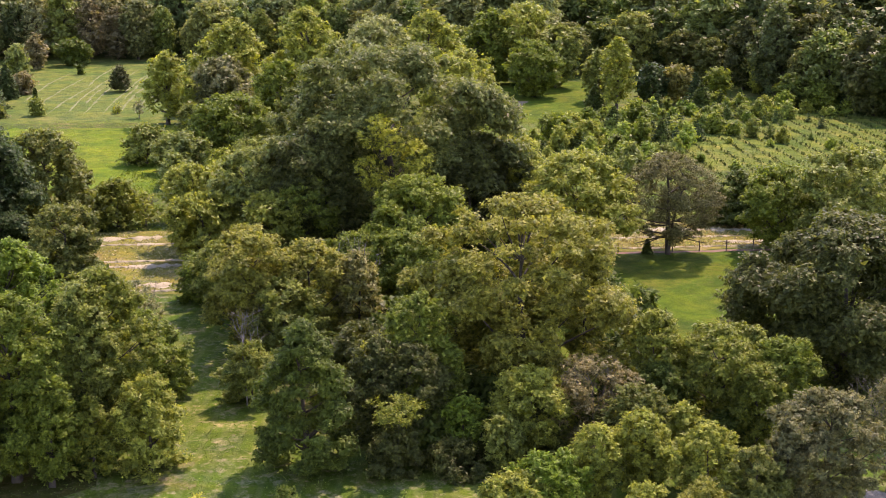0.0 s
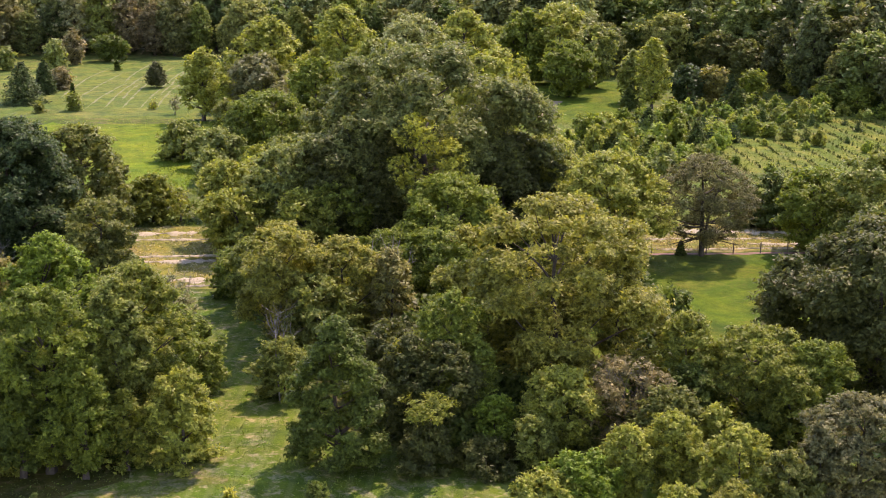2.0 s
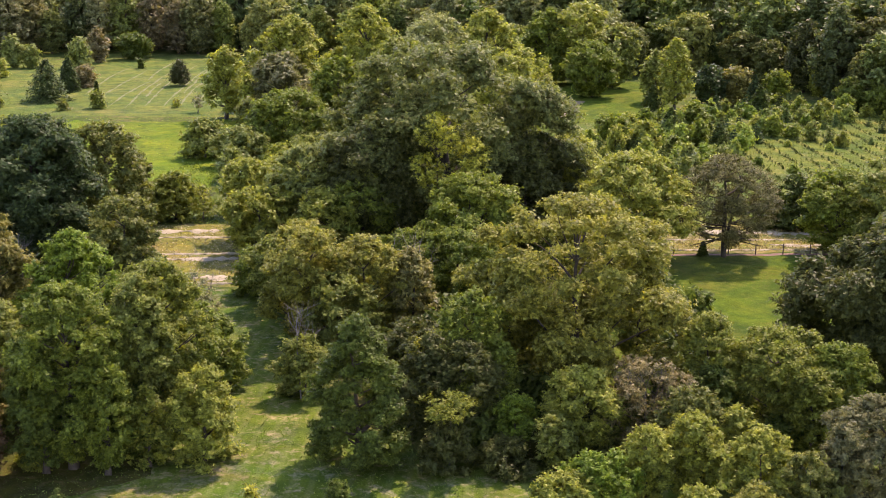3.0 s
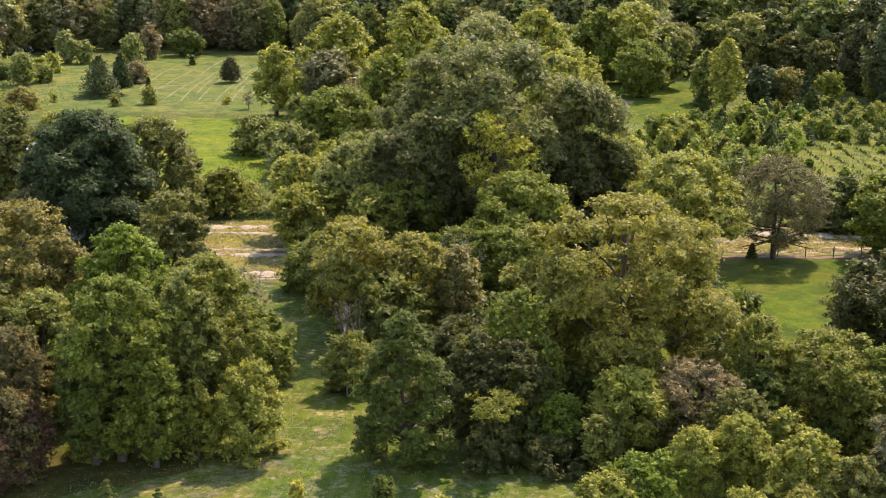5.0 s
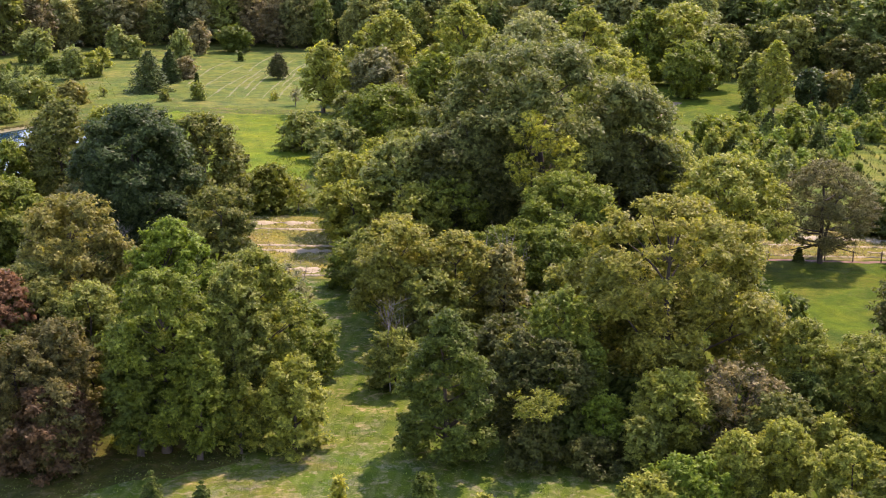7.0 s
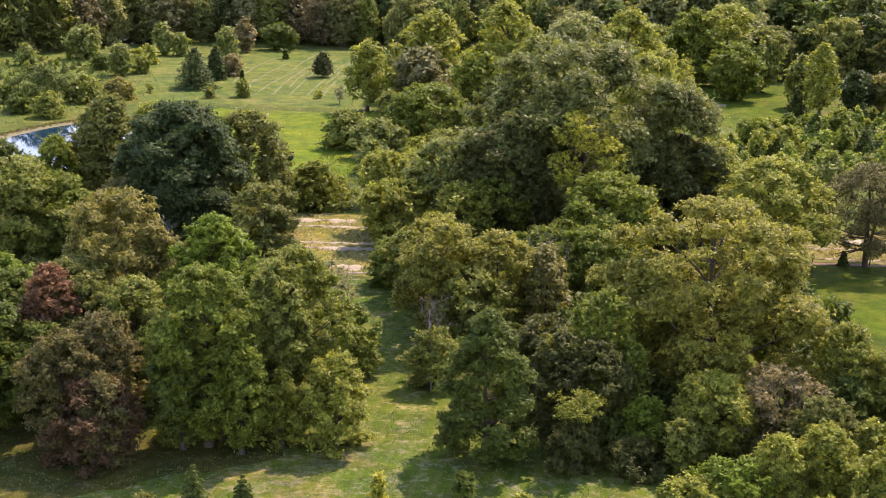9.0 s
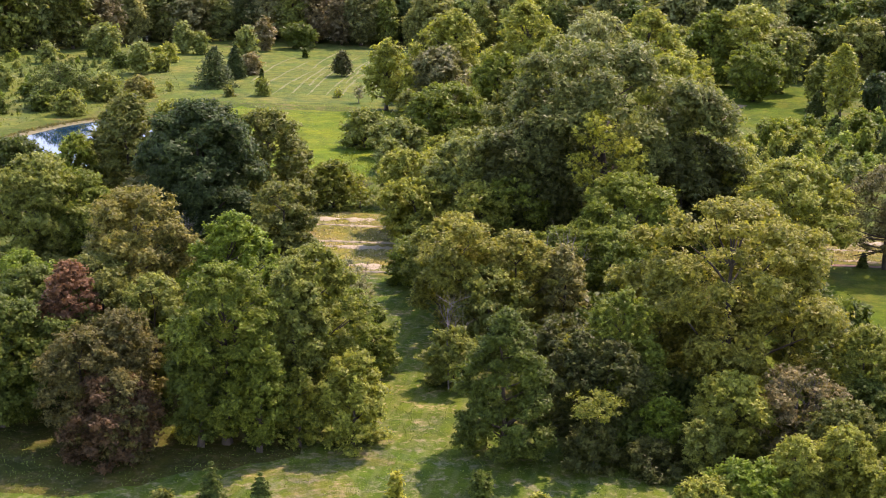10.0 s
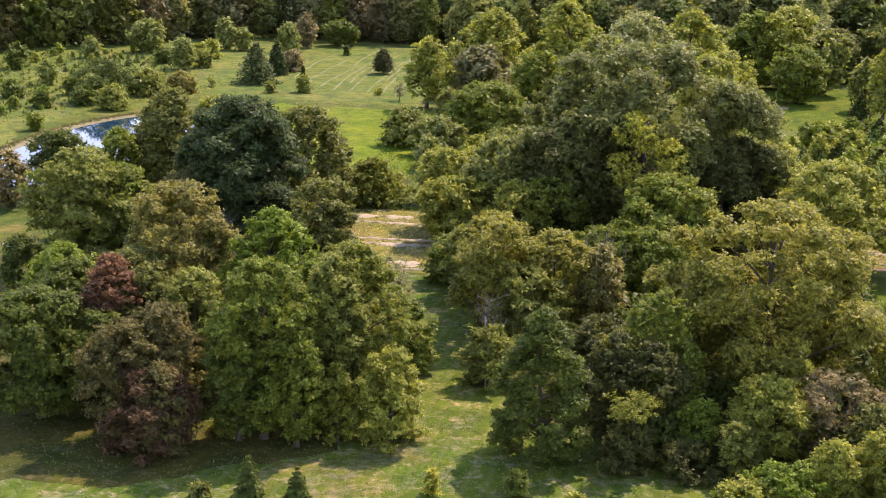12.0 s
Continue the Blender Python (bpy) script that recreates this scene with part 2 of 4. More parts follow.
def crown_shape(rng, form, h, r):
    """Bough centres, sizes and outward ways of an uneven crown."""
    low, a, b, size, cover = FORMS[form]
    z0, hc = h * low, h * (1 - low)
    top = (a / (a + b)) ** a * (b / (a + b)) ** b
    count = int(np.clip(1.1 * (hc / (2 * r) + 0.5) / size ** 2 * 2.4, 24, 230))
    i = np.arange(count)
    u = np.clip((i + rng.uniform(0, 1, count)) / count, 0.02, 0.98)
    u = u ** (0.85 if form not in ("cone",) else 1.35)
    ang = i * 2.399963 + rng.normal(0, 0.35, count)
    lobes = rng.uniform(0, 6.28, 4)
    uneven = 1 + 0.13 * np.sin(2 * ang + lobes[0] + 3 * u) + 0.10 * np.sin(3 * ang + lobes[1] - 5 * u) + 0.08 * np.sin(5 * ang + lobes[2] + 9 * u)
    if form in ("cone", "juniper"):
        uneven = 1 + (uneven - 1) * 0.4
    prof = u ** a * (1 - u) ** b / top
    br = r * size * rng.uniform(0.48, 1.4, count) * (0.55 + 0.45 * prof)
    rad = np.maximum(prof * r * uneven * rng.choice([1.10, 0.96, 0.92, 0.60], count) - br * 0.75, 0)
    c = np.stack([rad * np.cos(ang), rad * np.sin(ang), z0 + u * hc - br * 0.45], 1)
    c[:, 2] = np.maximum(c[:, 2], br * 0.6)
    out = np.stack([np.cos(ang) * (0.35 + prof), np.sin(ang) * (0.35 + prof), (u - 0.30) * 1.6], 1)
    out /= np.linalg.norm(out, axis=1)[:, None]
    return c, br, out


def foliage(rng, form, h, r, leaf, c, br, out, most):
    low, a, b, size, cover = FORMS[form]
    hc = h * (1 - low)
    area = 4 * np.pi * r * (0.35 * r + 0.32 * hc)
    n = cover * area / (0.64 * leaf * leaf)
    if n > most:
        leaf, n = leaf * math.sqrt(n / most), most
    n, per = max(int(n), 60), 10
    share = br ** 2 / (br ** 2).sum()
    owner = rng.choice(len(c), max(n // per, 8), p=share)
    way = rng.normal(0, 1, (len(owner), 3)) + out[owner] * 0.9 + np.array([0, 0, 0.45])
    way /= np.linalg.norm(way, axis=1)[:, None]
    flat = np.array([1.05, 1.05, 0.60])
    twig = c[owner] + way * flat * (br[owner] * rng.choice([0.55, 0.9, 0.97, 1.03, 1.1, 1.28], len(owner)) * rng.uniform(0.9, 1.08, len(owner)))[:, None]
    run = way * np.array([1.0, 1.0, 0.35]) + rng.normal(0, 0.35, way.shape) + np.array([0, 0, 0.10])
    run /= np.linalg.norm(run, axis=1)[:, None]
    places = np.repeat(twig, per, 0) + rng.normal(0, 1, (len(owner) * per, 3)) * leaf * np.array([0.55, 0.55, 0.38])
    places += np.repeat(run, per, 0) * rng.uniform(-1.6, 2.0, (len(places), 1)) * leaf
    places[:, 2] = np.maximum(places[:, 2], 0.08)
    facing = np.repeat(way, per, 0) * 0.55 + np.array([0, 0, 0.75])
    thin = 0.30 if form in ("pine", "cone", "juniper") else 0.58
    v, f = leaves(rng, places, facing, leaf * 1.5, leaf * 1.5 * thin, 0.3)
    if form in ("sparse", "tuft", "column", "pine"):
        return v, f
    m = max(n // 6, 40)
    owner = rng.choice(len(c), m, p=share)
    inner = c[owner] + rng.normal(0, 0.30, (m, 3)) * br[owner][:, None] * np.array([1.0, 1.0, 0.6])
    inner[:, 2] = np.maximum(inner[:, 2], 0.3)
    v2, f2 = leaves(rng, inner, rng.normal(0, 0.6, (m, 3)) + np.array([0, -0.3, 0.6]), leaf * 2.2, leaf * 1.9, 0.3)
    return np.concatenate([v, v2]), np.concatenate([f, f2 + len(v)])


def needle_tiers(rng, h, r, leaf, most):
    """Drooping tiers of needle sprays round a straight stem."""
    pts, ways = [], []
    tiers = int(np.clip(h * 2.2, 7, 18))
    for k in range(tiers):
        u = 0.04 + 0.95 * k / (tiers - 1)
        reach = r * 1.22 * (1 - u) ** 0.50 * rng.uniform(0.82, 1.1) + 0.05 * r
        arms = max(5, int(15 * (1 - u) + 4))
        for a in (np.arange(arms) + rng.uniform(0, 1)) * 2 * np.pi / arms + rng.normal(0, 0.12, arms):
            long = reach * rng.uniform(0.75, 1.12)
            t = rng.uniform(0.12, 1.0, max(4, int(most / (tiers * 11))))
            wide = rng.normal(0, 0.16 * long + 0.05, len(t)) * (1.15 - t)
            z = h * u + 0.10 * long - 0.30 * long * t ** 1.6 + rng.normal(0, 0.03 * r, len(t))
            pts.append(np.stack([np.cos(a) * long * t - np.sin(a) * wide, np.sin(a) * long * t + np.cos(a) * wide, z], 1))
            ways.append(np.tile([np.cos(a) * 0.35, np.sin(a) * 0.35, 1.0], (len(t), 1)))
    pts, ways = np.concatenate(pts), np.concatenate(ways)
    pts[:, 2] = np.clip(pts[:, 2], 0.08, h * 1.02)
    return leaves(rng, pts, ways, leaf * 1.5, leaf * 0.6, 0.25)


def limb_paths(rng, h, r, c, br, low):
    base = max(0.10, 0.022 * h + 0.012 * r)
    trunk_top = h * 0.72
    lean = rng.normal(0, 0.02, 2) * h
    k = np.linspace(0, 1, 7)
    tp = np.stack([lean[0] * k ** 2 + np.sin(k * 5) * 0.03 * r, lean[1] * k ** 2, k * trunk_top], 1)
    tr = base * (1 - 0.78 * k)
    tr[0] *= 1.35
    limbs = []
    for j in rng.permutation(len(c))[: int(np.clip(r * 5, 3, 26))]:
        z = np.clip(c[j, 2] - np.hypot(c[j, 0], c[j, 1]) * rng.uniform(0.5, 0.9), h * max(low, 0.06), trunk_top * 0.97)
        s = z / trunk_top
        p0 = np.array([np.interp(s, k, tp[:, 0]), np.interp(s, k, tp[:, 1]), z])
        p3 = c[j] + np.array([0, 0, br[j] * 0.2])
        mid = p0 * 0.5 + p3 * 0.5 + rng.normal(0, 0.06 * r, 3) - np.array([0, 0, 0.06 * r])
        q = np.linspace(0, 1, 5)[:, None]
        pts = (1 - q) ** 2 * p0 + 2 * q * (1 - q) * mid + q ** 2 * p3
        limbs.append((pts, base * 0.42 * (1 - 0.85 * q[:, 0]) * (1 - 0.5 * s)))
    return (tp, tr), limbs


def pine_stems(rng, h, r, c, br):
    """An old pine's forked stem, with sweeping limbs out to its needle pads."""
    base = 0.028 * h
    k = np.linspace(0, 1, 8)[:, None]
    stems = []
    for side, top, thick in ((-0.10, 0.88, 1.0), (0.30, 0.74, 0.72)):
        way = np.array([side * r, rng.normal(0, 0.08) * r, h * top])
        sway = np.concatenate([np.sin(k * 4 + side * 9) * 0.05 * r, np.cos(k * 3) * 0.03 * r, 0 * k], 1) * k
        stems.append((way * np.concatenate([k ** 1.3, k, k], 1) + sway, base * thick * (1 - 0.75 * k[:, 0])))
    out = list(stems)
    for j in rng.permutation(len(c))[:34]:
        pts, rad = stems[int(rng.uniform() < 0.45)]
        z = np.clip(c[j, 2] - 0.25 * np.hypot(c[j, 0], c[j, 1]), 0.16 * h, 0.80 * h)
        p0 = np.array([np.interp(z, pts[:, 2], pts[:, 0]), np.interp(z, pts[:, 2], pts[:, 1]), min(z, pts[-1, 2])])
        mid = 0.55 * p0 + 0.45 * c[j] + np.array([0, 0, -0.10 * r])
        q = np.linspace(0, 1, 6)[:, None]
        out.append(((1 - q) ** 2 * p0 + 2 * q * (1 - q) * mid + q ** 2 * c[j], base * 0.34 * (1 - 0.8 * q[:, 0])))
    for a in (-2.6, -0.4, 0.5, 3.4):
        q = np.linspace(0, 1, 6)[:, None]
        tip = np.array([math.cos(a) * r * 0.8, math.sin(a) * r * 0.5, 0.13 * h])
        out.append((np.array([0, 0, 0.2 * h]) * (1 - q) ** 2 + 2 * q * (1 - q) * np.array([tip[0] * 0.5, tip[1] * 0.5, 0.16 * h]) + q ** 2 * tip, base * 0.3 * (1 - 0.7 * q[:, 0])))
    return out


def bare_paths(rng, h, r, lean=0.12):
    """A leafless tree: its stem, and the boughs with their twigs."""
    def grow(paths, p, way, length, rad, depth):
        k = np.linspace(0, 1, 5)[:, None]
        bend = rng.normal(0, 0.12, 3)
        paths.append((p + way * length * k + bend * length * k ** 2, rad * (1 - 0.55 * k[:, 0])))
        for _ in range((0, 5, 4, 4)[depth]):
            s = rng.uniform(0.35, 1.0)
            w = way + rng.normal(0, 0.55, 3) * np.array([1, 1, 0.7])
            w[2] += 0.12
            grow(paths, p + way * length * s + bend * length * s * s, w / np.linalg.norm(w), length * rng.uniform(0.42, 0.66), rad * 0.5, depth - 1)

    way = np.array([rng.normal(0, lean), rng.normal(0, lean), 1.0])
    way /= np.linalg.norm(way)
    k = np.linspace(0, 1, 6)[:, None]
    stem = (way * h * 0.55 * k, (0.007 * h + 0.02) * (1 - 0.6 * k[:, 0]))
    boughs = []
    for _ in range(5):
        w = way + rng.normal(0, 0.5, 3) * np.array([1, 1, 0.6])
        w[2] += 0.1
        boughs.append([])
        grow(boughs[-1], way * h * 0.55 * rng.uniform(0.4, 1.0), w / np.linalg.norm(w), h * rng.uniform(0.26, 0.42), 0.0034 * h + 0.008, 2)
    return stem, boughs


PHRASE = {"round": "tree with a rounded crown", "dense": "broad tree with a dense crown", "oval": "tree with an oval crown", "column": "slender tree with airy crown", "shrub": "bushy shrub leafy to the ground",
          "sparse": "thinly leaved open tree", "cone": "conical conifer", "juniper": "egg-shaped juniper", "pine": "pine with an open spreading crown", "bell": "tree with a bell-shaped crown", "tuft": "leaf spray on a thin stem", "bare": "leafless dead tree"}
KINDS = {"round": ("tree", "tree"), "bell": ("tree", "tree"), "tuft": ("tree", "tree"), "dense": ("tree", "tree"), "oval": ("tree", "tree"), "column": ("tree", "tree"), "sparse": ("tree", "tree"), "shrub": ("shrub", "shrub"), "cone": ("spruce_tree", "conifer"), "juniper": ("juniper_tree", "conifer"), "pine": ("pine_tree", "conifer"), "bare": ("dead_tree", "dead tree")}


def plant(form, colour, x, y, h, r, where, seed, leaf=None, most=75000, name=""):
    """One tree or shrub standing at (x, y): trunk, limbs and a crown of leaf clusters."""
    rng = np.random.default_rng(seed + 11)
    tint, word = COLOURS[colour]
    kind, category = KINDS[form]
    root = new(name or kind)
    root.location = (x, y, 0)
    root.rotation_euler = (0, 0, 0)
    tagged(root, word + " " + PHRASE[form] + " " + where, category)
    if form == "bare":
        wood = PALEBARK if colour == "pale" else GREYTWIG
        stem, boughs = bare_paths(rng, h, r)
        part("trunk", mesh_of("trunk", *tubes([stem], 7), wood), root)
        for paths in boughs:
            part("branch", mesh_of("branch", *tubes(paths, 4), wood), root)
        return root
    far = math.hypot(x, y)
    leaf = leaf or max(far * float(np.interp(far, (90, 120, 200, 260), (0.00160, 0.00164, 0.00168, 0.00168))), 0.14)
    if form in ("cone", "pine", "juniper"):
        leaf *= 0.85
    c, br, out = crown_shape(rng, form, max(h - 0.7 * leaf, 0.7 * h), max(r - 0.7 * leaf, 0.7 * r))
    trunk, limbs = limb_paths(rng, h, r, c, br, FORMS[form][0])
    if form == "sparse":
        for _ in range(3):
            stem, boughs = bare_paths(rng, h * 0.72, r, 0.3)
            limbs += [(p + np.array([0, 0, h * 0.25]), q) for b in boughs for p, q in b]
    if form == "tuft":
        trunk, limbs = (trunk[0], trunk[1] * 0.15), [(p, q * 0.3) for p, q in limbs]
    part("trunk", mesh_of("trunk", *tubes([trunk] + limbs, 5 if r > 2.6 and most > 5000 else 3), GREYTWIG if form == "sparse" else BARK), root)
    if form == "pine":
        root.children[0].data = mesh_of("trunk", *tubes(pine_stems(rng, h, r, c, br), 6), BARK)
    if form == "cone":
        part("crown", mesh_of("crown", *needle_tiers(rng, h, r, leaf, min(most, 5200)), NEEDLE), root, "", tint)
        return root
    part("crown" if form != "shrub" else "foliage", mesh_of("crown", *foliage(rng, form, h, r, leaf, c, br, out, most), NEEDLE if form in ("cone", "pine", "juniper") else LEAF), root, "", tint)
    return root


# ---- ground ----
def sheet(name, outline, z, mat, label, kind="structure", category="ground"):
    """A level piece of ground inside an outline."""
    bm = bmesh.new()
    bm.faces.new([bm.verts.new((x, y, z)) for x, y in outline])
    for axis in (0, 1):
        at = [p[axis] for p in outline]
        k = min(at) + 6.0
        while k < max(at):
            way = (1, 0, 0) if axis == 0 else (0, 1, 0)
            bmesh.ops.bisect_plane(bm, geom=bm.verts[:] + bm.edges[:] + bm.faces[:], plane_co=(way[0] * k, way[1] * k, 0), plane_no=way)
            k += 6.0
    bmesh.ops.triangulate(bm, faces=bm.faces[:])
    bmesh.ops.recalc_face_normals(bm, faces=bm.faces[:])
    me = bpy.data.meshes.new(name)
    bm.to_mesh(me)
    bm.free()
    me.materials.append(mat)
    return tagged(new(name, me), label, category, "", kind)


def ground_rings(radii, n=96):
    v, f = [(0, 0, 0)], []
    for r in radii:
        v += [(r * math.cos(2 * math.pi * i / n), r * math.sin(2 * math.pi * i / n), 0) for i in range(n)]
    for i in range(n):
        f.append((0, 1 + i, 1 + (i + 1) % n))
    for k in range(len(radii) - 1):
        for i in range(n):
            p, q = 1 + k * n + i, 1 + k * n + (i + 1) % n
            f += [(p, p + n, q + n), (p, q + n, q)]
    return v, f


def ragged(corners, wobble, seed, step=2.5):
    """The outline through the corners, its edges waving in and out."""
    rng, pts = np.random.default_rng(seed), []
    ph = rng.uniform(0, 6.28, 3)
    far = 0.0
    for (x0, y0), (x1, y1) in zip(corners, corners[1:] + corners[:1]):
        length = math.hypot(x1 - x0, y1 - y0)
        n = max(2, int(length / step * 2))
        for i in range(n):
            s, a = i / n, far + length * i / n
            k = wobble * math.sin(math.pi * s) * (math.sin(a * 0.55 + ph[0]) + 0.8 * math.sin(a * 1.3 + ph[1]) + 0.6 * math.sin(a * 2.9 + ph[2]))
            pts.append((x0 + (x1 - x0) * s - (y1 - y0) / length * k, y0 + (y1 - y0) * s + (x1 - x0) / length * k))
        far += length
    return pts


tagged(new("ground", mesh_of("ground", *ground_rings((25, 50, 75, 100, 125, 150, 175, 200, 230, 260, 300, 350, 400, 500, 700, 1000, 1600, 2600, 4600)), MEADOW)), "rough green meadow with dry patches", "ground", "", "structure")
sheet("near_grass", ragged([(-75, 30), (70, 30), (60, 90), (-75, 104)], 0.4, 1), 0.006, NEARGRASS, "thin near grass with bare straw patches")
sheet("grass_lane", ragged([(-20, 96), (-4, 96), (-8, 137), (-22, 137)], 0.4, 13), 0.012, NEARGRASS, "grass lane between the trees")
sheet("worn_patch", ragged([(-23.5, 81.5), (-12.5, 83), (-9.5, 90.5), (-12.5, 93), (-18, 88)], 1.5, 17), 0.021, WORN, "worn straw-coloured patch in the grass")
sheet("side_lawn", ragged([(-95, 104), (-47, 104), (-47, 138), (-95, 138)], 0.5, 18), 0.009, LAWN, "mown green lawn beside the grove")
# The near edge reaches out in place of tree shade on the grass.
sheet("grove_litter", ragged([(-62, 88), (-46, 81.5), (-31, 81), (-16.5, 90), (-17, 104), (-21, 134), (-30, 137), (-64, 137)], 0.4, 15), 0.018, LITTER_SHADE, "leaf litter under the grove, darkened to stand for shade")
sheet("thicket_litter", ragged([(-6, 116), (-2, 99), (9, 92), (34, 93), (30, 103), (22, 104), (18, 150), (30, 172), (-8, 172), (-9, 138)], 0.4, 16), 0.03, LITTER_SHADE, "leaf litter under the thicket, its colour darkened for shade")
sheet("mown_field", ragged([(-140, 256), (-30, 250), (-20, 352), (-64, 340), (-140, 330)], 1.0, 2), 0.006, FIELD, "pale mown field with faint cutting stripes")
sheet("lush_meadow", ragged([(-56, 190), (-24, 188), (-24, 248), (-40, 245), (-70, 244)], 1.3, 3), 0.012, LUSH, "bright lush green meadow")
sheet("hay_field", ragged([(-47, 139), (-10, 138), (32, 151), (75, 151), (75, 166), (-47, 166)], 0.4, 4), 0.018, HAYGRASS, "mown hay strip between the trees")
sheet("lawn", ragged([(14, 104), (58, 104), (66, 149.8), (20, 149.8)], 0.3, 5), 0.024, LAWN, "mown green lawn in front of a fence")
sheet("clearing", ragged([(28, 236), (52, 240), (62, 300), (34, 300)], 0.8, 6), 0.006, LAWN, "mown clearing in front of the wood")
sheet("bare_patch", ragged([(31.0, 252), (34, 251), (41.0, 271), (36.4, 273)], 0.5, 7), 0.012, DIRT, "bare tan earth patch in the clearing")


def swath(name, x0, y0, x1, y1, width, seed, mat, label, group, base=0.02, rise=0.15, bow=0.0):
    """A low ragged ridge of cut grass from one end to the other."""
    rng = np.random.default_rng(seed)
    length = math.hypot(x1 - x0, y1 - y0)
    n = max(int(length / 0.6), 6)
    ux, uy = (x1 - x0) / length, (y1 - y0) / length
    s = np.linspace(0, 1, n)
    off = np.cumsum(rng.normal(0, 0.05, n)) + bow * np.sin(np.pi * s)
    xs, ys = x0 + (x1 - x0) * s - uy * off, y0 + (y1 - y0) * s + ux * off
    fade = np.clip(np.minimum(s, 1 - s) * 8, 0.1, 1)
    half = width * 0.5 * np.clip(rng.normal(0.75, 0.5, n), 0.03, 1.6) * fade
    rows = [np.stack([xs - uy * k * half, ys + ux * k * half, base + rise * (1 - k * k) * rng.uniform(0.5, 1.2, n)], 1) for k in (-1, -0.4, 0.4, 1)]
    v = np.stack(rows, 1).reshape(-1, 3)
    f = []
    for i in range(n - 1):
        for j in range(3):
            a = i * 4 + j
            f += [(a, a + 4, a + 5), (a, a + 5, a + 1)]
    return tagged(new(name, mesh_of(name, v, f, mat)), label, "hay", group)


HAY = "pale windrow of cut hay on stubble"
for i, (x0, y0, x1, y1, w) in enumerate(((-47, 161.5, -10, 163, 2.0), (-47, 158.5, -10, 159.5, 0.7), (-47, 147.8, -10, 149.6, 1.5), (-47, 150.6, -10, 151.8, 0.6), (-24, 141.6, -9, 141.0, 2.0), (-22, 139.2, -9, 139.0, 0.8), (-80, 138.6, -44, 139.6, 1.4),
                                         (32, 161.5, 56, 161.0, 2.2), (46, 155, 58, 154, 1.8), (32, 152.4, 62, 152.2, 0.7), (34, 157.4, 50, 157.6, 0.6))):
    swath("hay_swath", x0, y0, x1, y1, w, i, STRAW, HAY, "hay windrows")
for i, (x0, y0, x1, y1) in enumerate(((-52.5, 262, -50.5, 300), (-49.0, 261, -48.0, 318), (-45.6, 262, -44.2, 330), (-42.0, 262, -41.0, 322), (-38.6, 262, -38.0, 300), (-36.0, 262, -35.2, 290), (-33.5, 264, -33.0, 312), (-56.5, 266, -54.0, 318), (-60.0, 278, -58.0, 326), (-47.2, 275, -46.6, 298), (-40.4, 280, -39.9, 330), (-51.0, 300, -50.0, 336))):
    swath("mowing_line", x0, y0, x1, y1, 0.5, 40 + i, PALEGRASS, "pale dry line of cut grass on the field", "mowing lines", 0.008, 0.05, 0.8)

plant("dense", "greendark", -39.5, 92.4, 10.2, 4.5, "beside the near lawn", 1)
plant("round", "red", -35.6, 97.0, 11.9, 2.2, "among green trees", 2)
plant("round", "brownolive", -33.1, 106.0, 15.8, 4.6, "in the near grove", 3)
plant("round", "umber", -29.8, 91.5, 10.0, 2.5, "beside the shaded lawn", 4)
plant("round", "green", -22.2, 91.4, 13.9, 3.6, "beside the near lawn", 5)
plant("oval", "bright", -24.6, 105.1, 14.4, 3.9, "in the near grove", 6)
plant("round", "lime", -16.8, 97.1, 14.1, 3.2, "beside the grass lane", 7)
plant("shrub", "yellowgreen", -13.0, 92.6, 7.3, 2.6, "beside the grass lane", 8)
plant("shrub", "yellowgreen", -25.0, 91.7, 2.3, 1.3, "under taller trees", 9)
plant("sparse", "greygreen", -16.3, 114.2, 8.2, 2.3, "beside the grass lane", 10)
plant("shrub", "green", -13.6, 107.4, 6.6, 2.2, "beside the grass lane", 11)
plant("dense", "darkblue", -37.2, 144.9, 17.2, 6.7, "by the grove", 12)
plant("round", "olivedark", -31.8, 155.7, 14.8, 4.0, "beside a dark maple", 13)
plant("round", "olivedark", -26.3, 135.5, 10.4, 3.8, "beside the hay strip", 14)
plant("bare", "pale", -36.5, 136.6, 7.1, 1.9, "among leafy trees", 15)
plant("dense", "olivedark", -48.1, 154.5, 16.1, 3.4, "near the pond", 16)
plant("dense", "olive", -51.7, 133.0, 12.6, 4.5, "near the pond", 17)
plant("dense", "green", -48.1, 135.2, 10.9, 3.6, "near the pond", 18)
plant("dense", "darkgreen", -65.5, 163.5, 8.6, 3.5, "beside the pond", 19)
plant("round", "browngrey", -69.9, 157.0, 6.9, 2.8, "beside the pond", 20)
plant("bare", "grey", -67.2, 155.5, 5.8, 1.7, "beside the pond", 21)
plant("dense", "darkgreen", -51.6, 118.2, 7.2, 2.1, "on the lawn", 22)
plant("dense", "bright", -46.4, 114.9, 7.4, 3.1, "on the lawn", 23)
plant("sparse", "greygreen", -44.1, 144.6, 8.5, 2.5, "in the near grove", 24)
plant("column", "yellowgreen", -28.3, 248.5, 13.4, 3.8, "on the mown field", 25)
plant("oval", "yellowgreen", -16.7, 253.5, 18.4, 6.2, "in a tree line", 26)
plant("round", "greygreen", -18.0, 244.4, 12.6, 5.2, "in a tree line", 27)
plant("round", "green", -14.1, 215.6, 10.0, 6.4, "in a tree line", 28)
plant("oval", "yellowgreen", -3.0, 241.3, 21.4, 6.4, "in a tree line", 29)
plant("round", "grey", 8.5, 224.6, 21.3, 5.8, "in a tree line", 30)
plant("round", "olive", 3.3, 213.0, 18.6, 5.9, "in a tree line", 31)
